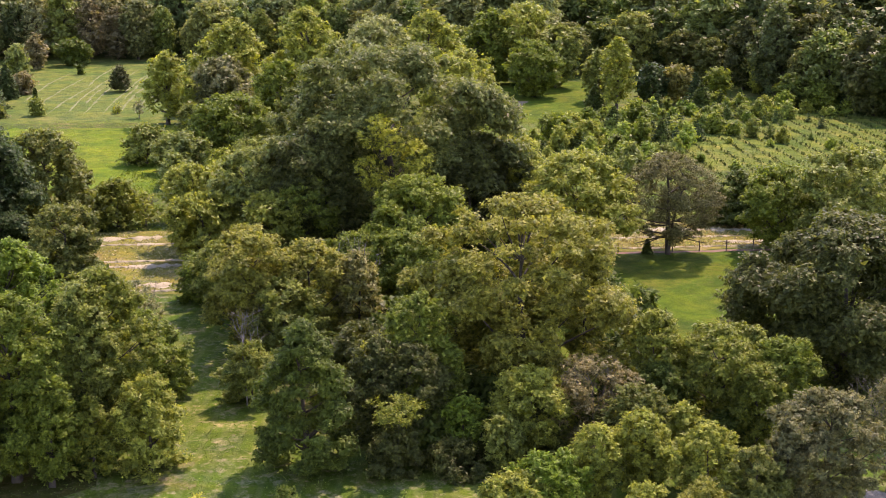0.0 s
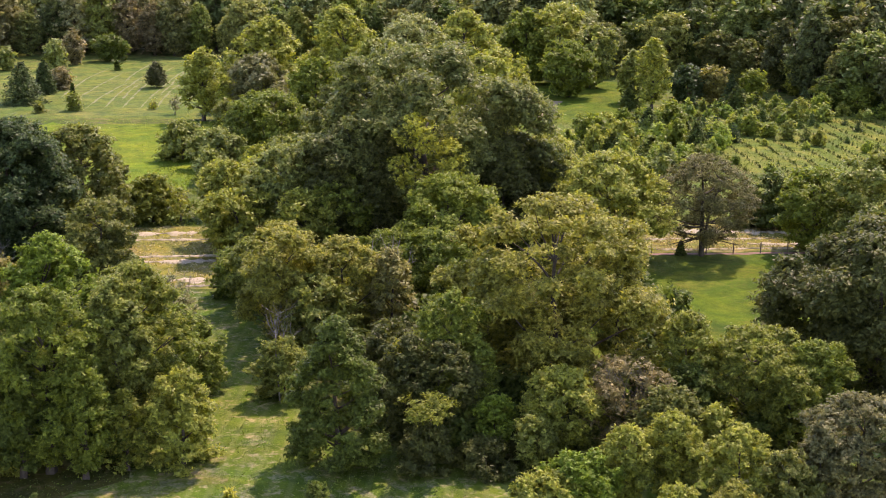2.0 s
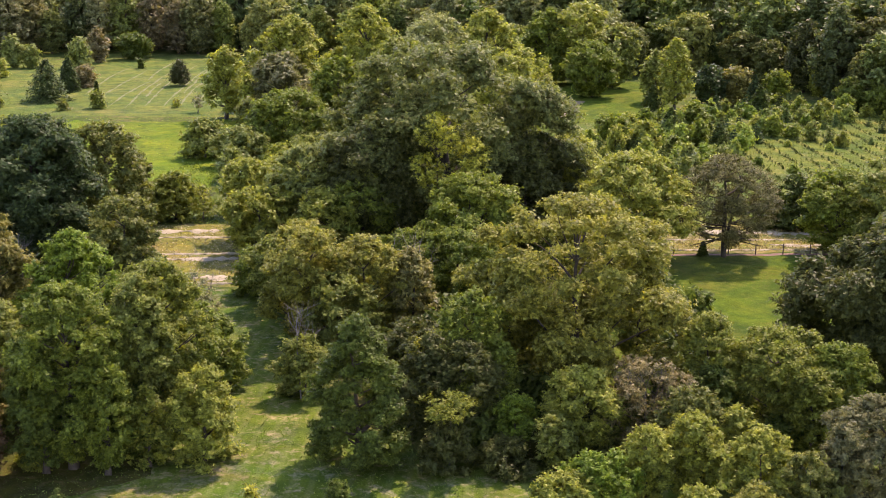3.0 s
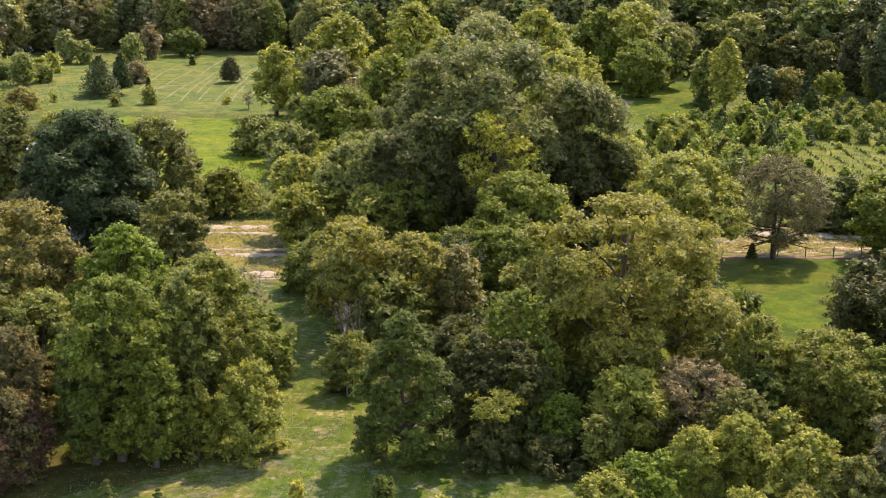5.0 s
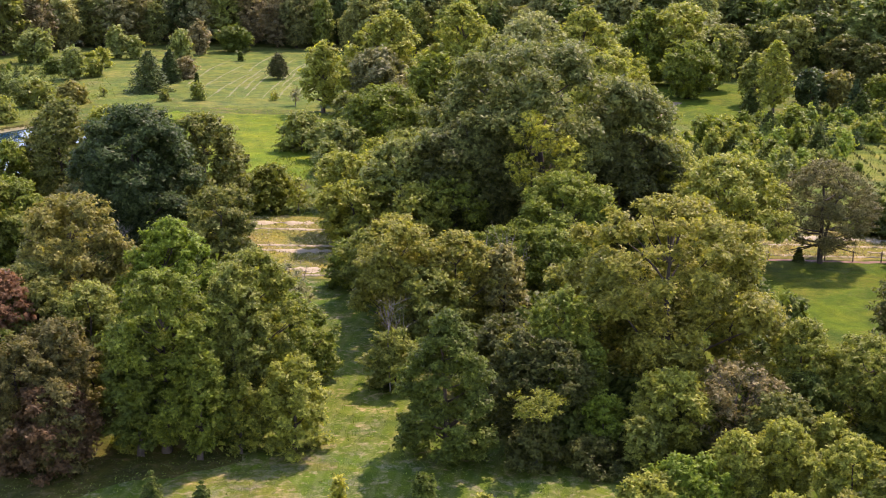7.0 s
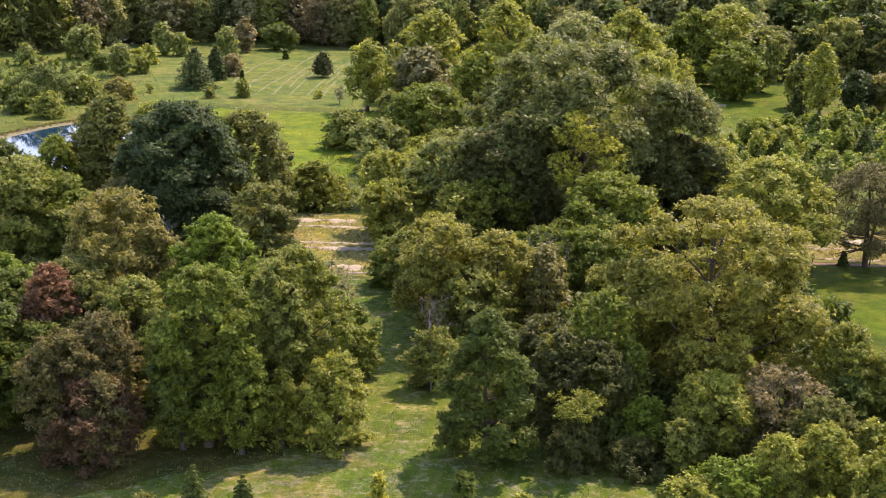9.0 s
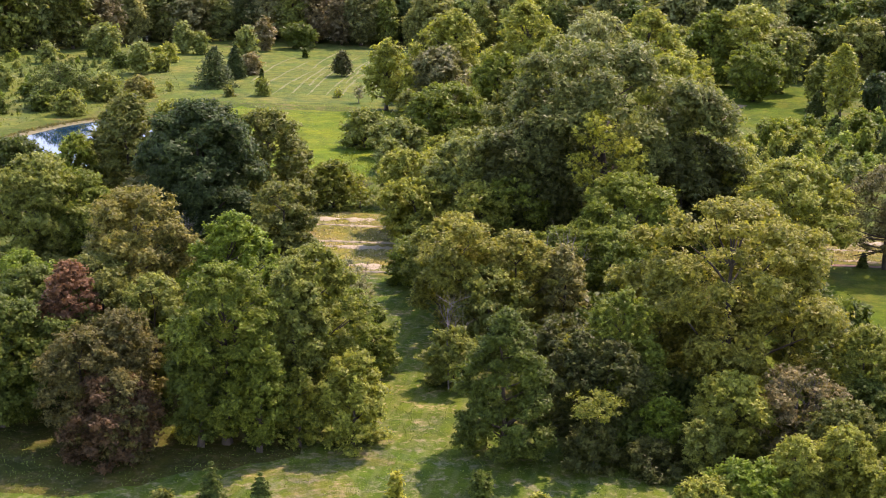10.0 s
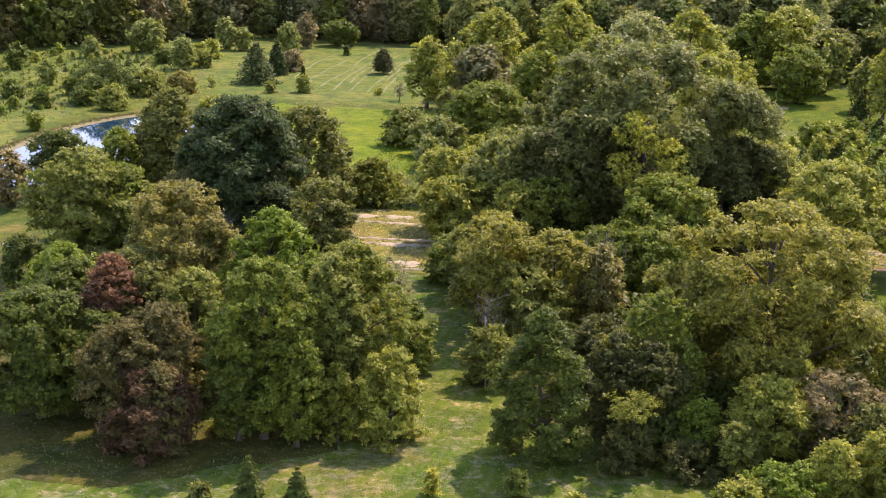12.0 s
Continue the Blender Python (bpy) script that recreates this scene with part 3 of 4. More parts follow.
plant("round", "green", -7.0, 225.5, 14.2, 4.3, "in a tree line", 32)
plant("shrub", "olive", -27.5, 210.8, 6.3, 3.8, "on the meadow edge", 33)
plant("shrub", "sage", -21.3, 203.9, 6.1, 3.9, "on the meadow edge", 34)
plant("shrub", "lime", -26.0, 168.6, 6.2, 2.8, "beside the hay strip", 35)
plant("sparse", "yellowgreen", -22.6, 168.9, 4.4, 1.8, "beside the hay strip", 36)
plant("shrub", "olive", -29.0, 168.0, 4.6, 1.8, "beside the hay strip", 37)
plant("round", "yellowgreen", -13.7, 151.6, 8.0, 4.1, "beside the grass lane", 38)
plant("round", "yellowgreen", -15.5, 159.5, 9.6, 2.9, "behind the grass lane", 39)
plant("round", "sage", -9.0, 155.3, 12.2, 3.9, "behind the grass lane", 40)
plant("round", "yellowgreen", -6.0, 148.2, 8.5, 3.4, "in the middle thicket", 41)
plant("round", "green2", -2.2, 150.3, 9.9, 3.7, "in the middle thicket", 42)
plant("round", "goldolive", -6.6, 117.8, 11.3, 3.8, "beside the grass lane", 43)
plant("shrub", "green", -13.1, 135.1, 5.2, 2.2, "beside the grass lane", 44)
plant("round", "greydark", 7.7, 157.8, 23.4, 11.7, "towering over the thicket", 45)
plant("round", "greydark", -0.6, 173.9, 17.7, 5.6, "beside the towering tree", 46)
plant("round", "yellowgreen", 19.2, 200.3, 17.2, 4.8, "beside the towering tree", 47)
# Yellow leaf patches on the big crown, built as separate thin-stemmed tufts.
plant("tuft", "gold", 6.1, 146.2, 17.3, 2.1, "before a towering tree", 48)
plant("tuft", "gold", 9.8, 146.0, 14.6, 2.1, "before a towering tree", 49)
plant("dense", "oakdark", -1.0, 153.2, 14.9, 5.8, "below a giant", 50)
plant("dense", "oakdark", 18.1, 156.2, 13.3, 4.5, "below a giant", 51)
plant("round", "green2", 9.4, 139.9, 11.7, 5.6, "in the middle thicket", 52)
plant("round", "yellowgreen", 22.5, 159.8, 12.9, 4.1, "in the middle thicket", 53)
plant("round", "yellowgreen", 27.8, 146.1, 12.8, 6.5, "in the middle thicket", 54)
plant("bare", "pale", 2.9, 119.6, 11.2, 1.3, "with dead leaning limbs", 55)
plant("round", "goldolive", -1.5, 119.0, 10.2, 3.3, "in the middle thicket", 56)
plant("round", "pale", 2.6, 118.1, 9.4, 2.1, "in the middle thicket", 57)
plant("round", "green", 7.4, 127.5, 8.9, 3.7, "in the middle thicket", 58)
plant("round", "goldolive", 15.3, 104.2, 17.1, 7.8, "in the near thicket", 59)
plant("round", "goldolive", 21.7, 110.0, 12.2, 2.3, "in the near thicket", 60)
plant("oval", "green", 6.9, 97.8, 11.4, 3.4, "in the near thicket", 61)
plant("sparse", "yellowgreen", 4.6, 102.8, 6.7, 2.6, "in the near thicket", 62)
plant("bell", "greendark", -1.9, 91.7, 11.3, 3.4, "beside the grass lane", 63)
plant("shrub", "olive", -6.5, 105.9, 5.2, 2.3, "beside the grass lane", 64)
plant("bare", "pale", -6.7, 104.5, 8.8, 1.8, "beside the grass lane", 65)
plant("round", "olive", 0.6, 126.1, 6.8, 3.1, "in the middle thicket", 66)
plant("round", "olive", 10.4, 114.8, 8.3, 3.4, "in the near thicket", 67)
plant("round", "yellowgreen", 14.4, 92.3, 7.1, 2.7, "in the near thicket", 69)
plant("sparse", "browngrey", 19.3, 93.4, 7.5, 3.3, "in the near thicket", 70)
plant("round", "yellowgreen", 17.4, 83.0, 6.3, 1.5, "at the thicket edge", 71)
plant("round", "yellowgreen", 20.9, 84.2, 6.7, 1.9, "at the thicket edge", 72)
plant("round", "yellowgreen", 24.3, 86.5, 6.3, 1.3, "at the thicket edge", 73)
plant("round", "yellowgreen", 11.6, 80.2, 4.3, 2.1, "at the thicket edge", 74)
plant("round", "bright", 14.2, 81.5, 5.1, 2.3, "at the thicket edge", 75)
plant("dense", "oakdark", 43.1, 106.0, 14.3, 8.7, "beside the lawn", 77)
plant("round", "green2", 52.5, 150.9, 10.1, 4.6, "beyond the fence", 78)
plant("round", "olive", 58.9, 145.2, 12.7, 6.6, "beyond the fence", 79)
plant("bare", "grey", 55.9, 148.0, 9.9, 2.5, "beyond the fence", 80)
plant("shrub", "darkgreen", 51.9, 163.3, 7.0, 3.2, "beyond the fence", 81)
plant("round", "lime", 24.9, 97.5, 9.6, 2.4, "beside the lawn", 82)
plant("round", "lime", 29.8, 95.5, 8.9, 4.0, "beside the lawn", 83)
plant("round", "green", 33.7, 94.0, 8.3, 2.6, "beside the lawn", 84)
plant("round", "dust", 32.9, 82.0, 8.5, 3.2, "at the lawn edge", 85)
plant("sparse", "dust", 38.4, 84.5, 8.5, 2.0, "at the lawn edge", 86)
plant("pine", "pinebrown", 39.1, 149.4, 11.9, 5.3, "beside a fence", 87)
plant("cone", "darkgreen", 36.8, 149.9, 1.6, 0.5, "beside a wire fence", 88)
plant("juniper", "junip", -43.0, 292.6, 5.4, 1.9, "standing alone on the mown field", 89)
plant("cone", "spruce", -65.7, 270.3, 7.9, 4.1, "on the mown field", 90)
plant("cone", "spruce", -64.5, 284.1, 6.7, 2.3, "on the mown field", 91)
plant("shrub", "browngrey", -62.5, 290.5, 4.7, 2.4, "on the mown field", 92)
plant("oval", "sage", -70.5, 322.9, 7.4, 2.4, "at the wood edge", 93)
plant("oval", "browngrey", -68.3, 333.5, 8.1, 2.3, "at the wood edge", 94)
plant("round", "greendark", -60.5, 340.4, 6.6, 4.0, "at the wood edge", 95)
plant("pine", "darkgreen", -86.7, 239.8, 7.8, 4.4, "beside the pond field", 96)
plant("shrub", "olive", -81.9, 230.5, 4.4, 2.8, "beside the pond field", 97)
plant("shrub", "olive", -81.4, 248.7, 5.1, 3.7, "beside the pond field", 98)
plant("shrub", "brownolive", -76.2, 252.6, 4.3, 2.8, "beside the pond field", 99)
plant("round", "sage", -85.2, 285.3, 6.9, 2.5, "in the young plantation", 100)
plant("oval", "sage", -85.8, 322.8, 7.8, 2.3, "in the young plantation", 101)
plant("oval", "sage", -101.5, 311.2, 8.2, 3.7, "at the wood edge", 102)
plant("oval", "sage", -103.5, 255.2, 5.0, 1.8, "in the young plantation", 103)
plant("oval", "green", -86.8, 207.4, 3.0, 1.3, "on the pond bank", 104)
plant("shrub", "yellowgreen", -64.8, 235.2, 2.5, 2.6, "behind the dark maple", 105)
plant("round", "green", 43.0, 277.0, 11.6, 5.4, "on the clearing", 106)
plant("round", "olive", 50.1, 291.0, 13.3, 5.0, "behind the clearing", 107)
plant("round", "yellowgreen", 43.5, 296.2, 17.8, 6.9, "behind the clearing", 108)
plant("oval", "olive", 54.7, 269.6, 10.6, 2.9, "on the clearing edge", 109)
plant("cone", "darkgreen", 52.0, 257.8, 5.0, 2.1, "on the clearing edge", 110)
plant("column", "yellowgreen", 55.7, 256.0, 14.3, 2.5, "on the clearing edge", 111)
plant("round", "darkblue", 65.1, 266.3, 8.0, 3.8, "at the plantation edge", 112)
plant("round", "brownolive", 70.0, 265.7, 7.8, 3.1, "at the plantation edge", 113)
plant("round", "green2", 81.1, 323.6, 9.5, 5.6, "at the wood edge", 114)
plant("oval", "yellowgreen", 91.2, 278.6, 6.5, 2.6, "at the plantation edge", 115)
plant("round", "oakdark", 102.9, 247.0, 11.6, 5.0, "at the wood edge", 116)
plant("shrub", "olive", -54.0, 260.7, 3.5, 1.4, "on the mown field", 118)
plant("round", "yellowgreen", 25.2, 247.0, 13.3, 5.6, "beside the clearing", 119)
plant("oval", "yellowgreen", 20.5, 264.9, 18.6, 6.7, "in a tree line", 120)
plant("oval", "green", 36.7, 296.8, 16.5, 5.6, "behind the clearing", 121)
plant("round", "green2", -54.6, 154.5, 11.1, 2.5, "near the pond", 122)
plant("round", "olive", -54.6, 144.8, 10.3, 2.7, "near the pond", 123)
# The dark leaf colour of these three stands in for deep thicket shade.
plant("oval", "oakdark", 3.5, 95.0, 8.9, 2.5, "in the near thicket", 124)
plant("round", "oakdark", 5.7, 94.6, 8.4, 2.8, "in the near thicket", 125)
plant("round", "oakdark", 2.6, 104.9, 6.8, 2.8, "in the near thicket", 126)
plant("oval", "greendark", -23.9, 90.6, 10.6, 2.3, "in the near grove", 127)
plant("oval", "olive", -17.8, 94.6, 13.7, 2.5, "in the near grove", 128)
plant("round", "olive", -29.2, 97.5, 11.0, 2.9, "in the near grove", 129)
plant("round", "green", -39.4, 95.2, 8.7, 2.6, "in the near grove", 130)
plant("round", "green", -15.6, 102.3, 10.0, 2.4, "in the near grove", 131)
plant("shrub", "greendark", -17.9, 93.9, 5.4, 2.4, "beside the grass lane", 132)
plant("round", "goldolive", -7.6, 125.4, 10.2, 3.3, "beside the grass lane", 133)
plant("round", "olive", -10.0, 130.6, 7.4, 3.1, "beside the grass lane", 134)
plant("round", "olive", -3.9, 115.1, 7.9, 3.1, "in the middle thicket", 135)
plant("round", "green", 2.8, 134.3, 7.2, 3.5, "in the middle thicket", 136)
plant("shrub", "sage", -21.4, 192.8, 5.0, 2.1, "on the meadow edge", 137)
plant("shrub", "yellowgreen", -14.0, 182.9, 5.5, 3.5, "in a tree line", 138)
plant("round", "olive", -9.8, 191.8, 7.0, 4.1, "in a tree line", 139)
plant("round", "olive", 24.8, 157.7, 9.4, 3.9, "in the middle thicket", 140)
plant("oval", "goldolive", 10.5, 106.4, 12.5, 3.2, "in the near thicket", 141)
plant("oval", "greendark", -117.9, 274.6, 5.5, 2.4, "at the wood edge", 143)
plant("oval", "sage", -110.1, 297.6, 4.8, 2.1, "at the wood edge", 144)
plant("shrub", "greendark", -92.2, 293.7, 3.4, 2.2, "in the young plantation", 145)
plant("oval", "sage", -81.4, 322.2, 5.4, 2.0, "at the wood edge", 146)
plant("shrub", "greendark", -103.7, 238.5, 3.3, 2.1, "in the young plantation", 147)
plant("oval", "greendark", -94.3, 244.4, 3.4, 1.6, "in the young plantation", 148)
plant("shrub", "greendark", -94.3, 229.3, 3.2, 1.8, "in the young plantation", 149)
plant("oval", "greendark", -88.2, 233.8, 3.7, 2.2, "in the young plantation", 150)
plant("shrub", "greendark", -89.2, 263.3, 2.9, 1.7, "in the young plantation", 151)
plant("oval", "greendark", 90.6, 258.8, 6.8, 2.7, "at the plantation edge", 152)
plant("round", "green", 95.4, 254.7, 5.5, 3.0, "at the plantation edge", 153)
plant("round", "green2", 80.7, 273.7, 6.0, 2.4, "at the plantation edge", 154)
plant("cone", "darkgreen", 71.5, 253.2, 5.4, 2.2, "at the plantation edge", 155)
plant("round", "green", 55.0, 233.9, 5.4, 2.3, "in the plantation", 156)
plant("cone", "darkgreen", 49.6, 229.6, 4.9, 2.0, "in the plantation", 157)
plant("round", "green2", 38.7, 223.8, 5.0, 2.6, "in the plantation", 158)
plant("cone", "darkgreen", 55.0, 217.1, 4.4, 2.1, "in the plantation", 159)
plant("shrub", "yellowgreen", 42.9, 218.1, 4.7, 2.3, "in the plantation", 160)
plant("shrub", "yellowgreen", -85.9, 300.0, 4.1, 1.9, "at the field edge", 161)
plant("shrub", "yellowgreen", -84.4, 305.0, 4.6, 2.0, "at the field edge", 162)
plant("shrub", "olive", -82.1, 290.0, 3.9, 2.3, "at the field edge", 163)
plant("cone", "darkblue", 71.6, 258.0, 7.0, 1.7, "at the plantation edge", 164)
plant("dense", "olivedark", -52.4, 159.0, 11.3, 2.5, "near the pond", 165)
plant("round", "olivedark", -30.1, 165.0, 9.6, 1.9, "beside the meadow", 166)
plant("round", "umber", -32.2, 89.6, 9.1, 3.0, "beside the shaded lawn", 167)
plant("shrub", "rust", -29.6, 87.6, 6.5, 3.1, "under taller trees", 168)
plant("shrub", "umber", -28.7, 87.2, 7.0, 1.8, "beside the shaded lawn", 169)
# Two shrubs coloured dark in place of the shade under the canopy.
plant("shrub", "oakdark", 4.4, 90.4, 3.6, 2.1, "in a thicket", 170)
plant("shrub", "oakdark", 8.7, 90.0, 2.6, 2.2, "in a thicket", 171)
# Loose leaf sprays, each built as its own tuft on an added stem.
plant("tuft", "lime", 4.6, 89.6, 6.1, 2.0, "in the near thicket", 172)
plant("tuft", "gold", 2.8, 96.0, 8.3, 0.7, "in the near thicket", 173)
plant("tuft", "gold", 4.8, 146.0, 12.8, 1.8, "before a towering tree", 174)
plant("round", "greydark", -1.4, 160.0, 17.8, 2.9, "beside the towering tree", 175)
plant("round", "greydark", 0.1, 152.0, 16.5, 3.6, "beside the towering tree", 176)
plant("round", "oakdark", 16.3, 150.5, 13.3, 2.7, "below the towering tree", 177)
# Three trees added behind the seen ones, to shade the near grass.
plant("round", "olivedark", -33.5, 98.5, 10.5, 3.2, "in the near grove", 188)
plant("dense", "olivedark", -35.0, 101.0, 11.5, 3.6, "in the near grove", 206)
plant("dense", "greendark", -40.5, 101.5, 10.0, 3.4, "in the near grove", 207)
plant("round", "bright", 9.7, 93.0, 4.8, 1.5, "in the near thicket", 178)
plant("round", "olive", 12.3, 90.0, 4.4, 1.5, "in the near thicket", 179)
plant("round", "yellowgreen", 24.7, 81.5, 6.6, 2.2, "at the thicket edge", 180)
plant("shrub", "olivedark", 27.3, 79.5, 5.8, 2.0, "at the thicket edge", 181)
plant("shrub", "yellowgreen", 19.2, 76.5, 5.0, 1.9, "at the thicket edge", 182)
plant("shrub", "goldolive", 23.0, 77.0, 4.9, 1.8, "at the thicket edge", 183)
plant("round", "olivedark", 21.6, 88.5, 6.8, 2.3, "at the thicket edge", 184)
plant("round", "lime", 31.3, 92.0, 7.1, 2.2, "beside the lawn", 185)
plant("round", "greendark", 24.5, 94.5, 6.4, 1.9, "beside the lawn", 186)
plant("round", "dust", 29.8, 80.5, 7.4, 1.3, "at the lawn edge", 187)
plant("round", "green", -19.5, 90.2, 9.2, 1.9, "beside the near lawn", 189)
plant("shrub", "lime", -16.8, 91.5, 6.3, 1.4, "beside the near lawn", 190)
plant("shrub", "darkgreen", -56.1, 322.0, 2.4, 0.6, "on the mown field", 191)
plant("sparse", "yellowgreen", -39.2, 262.0, 2.0, 0.7, "on the mown field", 192)
plant("sparse", "greygreen", -34.4, 256.0, 4.0, 0.4, "on the mown field", 193)
plant("shrub", "olivedark", -59.8, 258.0, 2.1, 0.8, "on the mown field", 194)
plant("cone", "darkgreen", -57.0, 275.0, 3.1, 0.4, "on the mown field", 195)
plant("sparse", "olive", -72.6, 262.0, 1.9, 0.8, "on the mown field", 196)
plant("oval", "yellowgreen", -24.5, 262.0, 11.5, 2.2, "in a tree line", 197)
plant("shrub", "yellowgreen", -23.5, 240.0, 9.5, 1.2, "in a tree line", 198)
plant("round", "olivedark", -21.9, 228.0, 6.7, 2.4, "in a tree line", 199)
plant("oval", "green", 34.4, 300.0, 15.5, 2.8, "behind the clearing", 200)
plant("oval", "yellowgreen", -14.3, 190.0, 5.9, 2.0, "in a tree line", 201)
plant("round", "yellowgreen", -18.8, 172.0, 7.0, 1.8, "behind the grass lane", 202)
plant("oval", "sage", 45.1, 196.0, 4.8, 1.7, "in the plantation", 203)
plant("shrub", "sage", 43.5, 190.0, 4.0, 1.0, "in the plantation", 204)
plant("dense", "darkblue", -37.8, 148.0, 15.8, 3.8, "by the grove", 205)

# ---- pond ----
def ellipse(cx, cy, a, b, turn, z, wobble=0.0, n=72):
    c, s = math.cos(radians(turn)), math.sin(radians(turn))
    pts = []
    for i in range(n):
        w = 2 * math.pi * i / n
        k = 1 + wobble * (math.sin(3 * w + 1) + 0.6 * math.sin(5 * w))
        x, y = a * k * math.cos(w), b * k * math.sin(w)
        pts.append((cx + c * x - s * y, cy + s * x + c * y, z))
    return np.array(pts)


def pond(cx, cy, a, b, turn):
    water = sheet("pond_water", [tuple(p[:2]) for p in ellipse(cx, cy, a, b, turn, 0, 0.03)], 0.12, WATER, "still blue-green pond reflecting the sky", "structure", "water")
    rings = [ellipse(cx, cy, a + d, b + d, turn, z, 0.03) for d, z in ((-0.4, 0.08), (0.4, 0.22), (1.3, 0.36), (2.8, 0.03))]
    v, n, f = np.concatenate(rings), len(rings[0]), []
    for k in range(3):
        for i in range(n):
            p, q = k * n + i, k * n + (i + 1) % n
            f += [(p, q, q + n), (p, q + n, p + n)]
    tagged(new("pond_bank", mesh_of("pond_bank", v, f, BANK)), "low bare earth bank round the pond", "bank", "", "structure")


pond(-72.0, 195.5, 11.5, 33.0, -6.0)
sheet("bank_grass", ragged([(-112, 196), (-86, 168), (-80, 190), (-90, 206), (-86, 222), (-76, 240), (-96, 246)], 0.8, 9), 0.018, FIELD, "mown grass beside the pond")
sheet("plantation_grass", ragged([(30, 178), (40, 166), (110, 166), (112, 246), (84, 272), (56, 256), (32, 240)], 0.8, 10), 0.012, ROWGRASS, "planted ground with grassy rows")
sheet("young_plantation_grass", ragged([(-150, 262), (-112, 198), (-94, 206), (-78, 236), (-70, 262)], 0.8, 11), 0.012, ROWGRASS, "planted ground with grassy rows")

# ---- wood along the far edge ----
EDGE_AZ = [-40, -24, -13, -5, 2, 8, 11, 14, 18, 23, 40]
EDGE_D = [300, 330, 366, 352, 335, 315, 318, 318, 292, 266, 235]


def wood():
    """Rows of woodland trees, coloured brown and dull to the west, greener, then darker to the east."""
    rng = np.random.default_rng(5)
    kinds = [("round", "greendark", 17, 5.2), ("round", "greydark", 19, 5.8), ("oval", "green", 20, 4.6), ("round", "olive", 16, 5.4), ("round", "olivedark", 17, 5.0), ("oval", "greydark", 21, 5.0), ("round", "darkgreen", 18, 5.6), ("oval", "umber", 17, 4.4),
             ("round", "greendark", 17, 5.4), ("round", "olive", 18, 5.6), ("oval", "greydark", 19, 4.9), ("round", "olivedark", 17, 5.3)]
    models, k = [], 0
    for row in range(6):
        az = -31.0
        while az < 31.0:
            if row > 2 and az < 6:
                az += 1
                continue
            d = np.interp(az, EDGE_AZ, EDGE_D) + row * 8.5 + rng.uniform(-3, 3)
            x, y = d * math.sin(radians(az)), d * math.cos(radians(az))
            size = rng.uniform(0.66, 1.12) * (0.85 + 0.09 * row)
            pick = int(rng.integers(0, 7) if row < 2 else rng.integers(8, 12))
            if az < -8 and row < 2 and rng.uniform() < 0.3:
                pick = 7
            if k < len(kinds):
                tree = plant(*kinds[k][:2], x, y, *kinds[k][2:], "in the woodland edge", 300 + k, 0.46 if k < 8 else 0.52, 5000 if k < 8 else 2800, "forest_tree")
                tree["group"] = "woodland trees"
                models.append(tree)
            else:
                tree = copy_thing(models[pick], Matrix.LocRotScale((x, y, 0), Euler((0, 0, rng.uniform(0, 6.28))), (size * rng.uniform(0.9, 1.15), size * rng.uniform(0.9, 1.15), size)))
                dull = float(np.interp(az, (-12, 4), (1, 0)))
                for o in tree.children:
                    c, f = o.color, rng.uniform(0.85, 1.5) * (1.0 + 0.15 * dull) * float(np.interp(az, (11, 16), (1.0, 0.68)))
                    # The raised blue puts haze into the leaf colour.
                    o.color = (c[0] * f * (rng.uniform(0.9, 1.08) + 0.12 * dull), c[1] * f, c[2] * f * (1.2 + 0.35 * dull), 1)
            k += 1
            az += math.degrees(rng.uniform(4.8, 7.6) / d)

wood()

# ---- young plantations ----
def inside(x, y, poly):
    hit = False
    for (x0, y0), (x1, y1) in zip(poly, poly[1:] + poly[:1]):
        if (y0 > y) != (y1 > y) and x < (x1 - x0) * (y - y0) / (y1 - y0) + x0:
            hit = not hit
    return hit


YOUNG = []


def young_models():
    kinds = [("cone", "darkgreen", 2.2, 1.0), ("cone", "spruce", 3.0, 1.3), ("shrub", "yellowgreen", 3.0, 1.5), ("oval", "green2", 3.6, 1.4), ("shrub", "green2", 2.4, 1.4), ("oval", "olive", 3.2, 1.3), ("cone", "greendark", 2.6, 1.1)]
    for i, (form, colour, h, r) in enumerate(kinds):
        ob = plant(form, colour, 60 + i * 2.6, 236 - i * 2, h, r, "in the plantation", 400 + i, 0.28, 1000 if form == "cone" else 700, "young_conifer" if form == "cone" else "sapling")
        ob["group"] = "plantation saplings"
        YOUNG.append(ob)


def rows_of_saplings(poly, along, gap, step, seed, size, keep, picks):
    rng = np.random.default_rng(seed)
    ux, uy = math.sin(radians(along)), math.cos(radians(along))
    xs, ys = [p[0] for p in poly], [p[1] for p in poly]
    cx, cy, reach = sum(xs) / len(xs), sum(ys) / len(ys), 90
    for i in range(int(-reach / gap), int(reach / gap)):
        for j in range(int(-reach / step), int(reach / step)):
            a, b = i * gap + rng.normal(0, 0.15), j * step + rng.normal(0, 0.35)
            x, y = cx + a * uy + b * ux, cy - a * ux + b * uy
            if not inside(x, y, poly) or rng.uniform() > keep:
                continue
            s = size * rng.uniform(0.55, 1.35)
            pick = int(rng.choice(picks))
            s *= 1.1 if pick in (0, 1, 6) else 1.0
            ob = copy_thing(YOUNG[pick], Matrix.LocRotScale((x, y, 0), Euler((0, 0, rng.uniform(0, 6.28))), (s, s, s * rng.uniform(0.85, 1.25))))
            for o in ob.children:
                c, f = o.color, rng.uniform(0.80, 1.30)
                o.color = (c[0] * f * rng.uniform(0.82, 1.02), c[1] * f, c[2] * f, 1)


young_models()
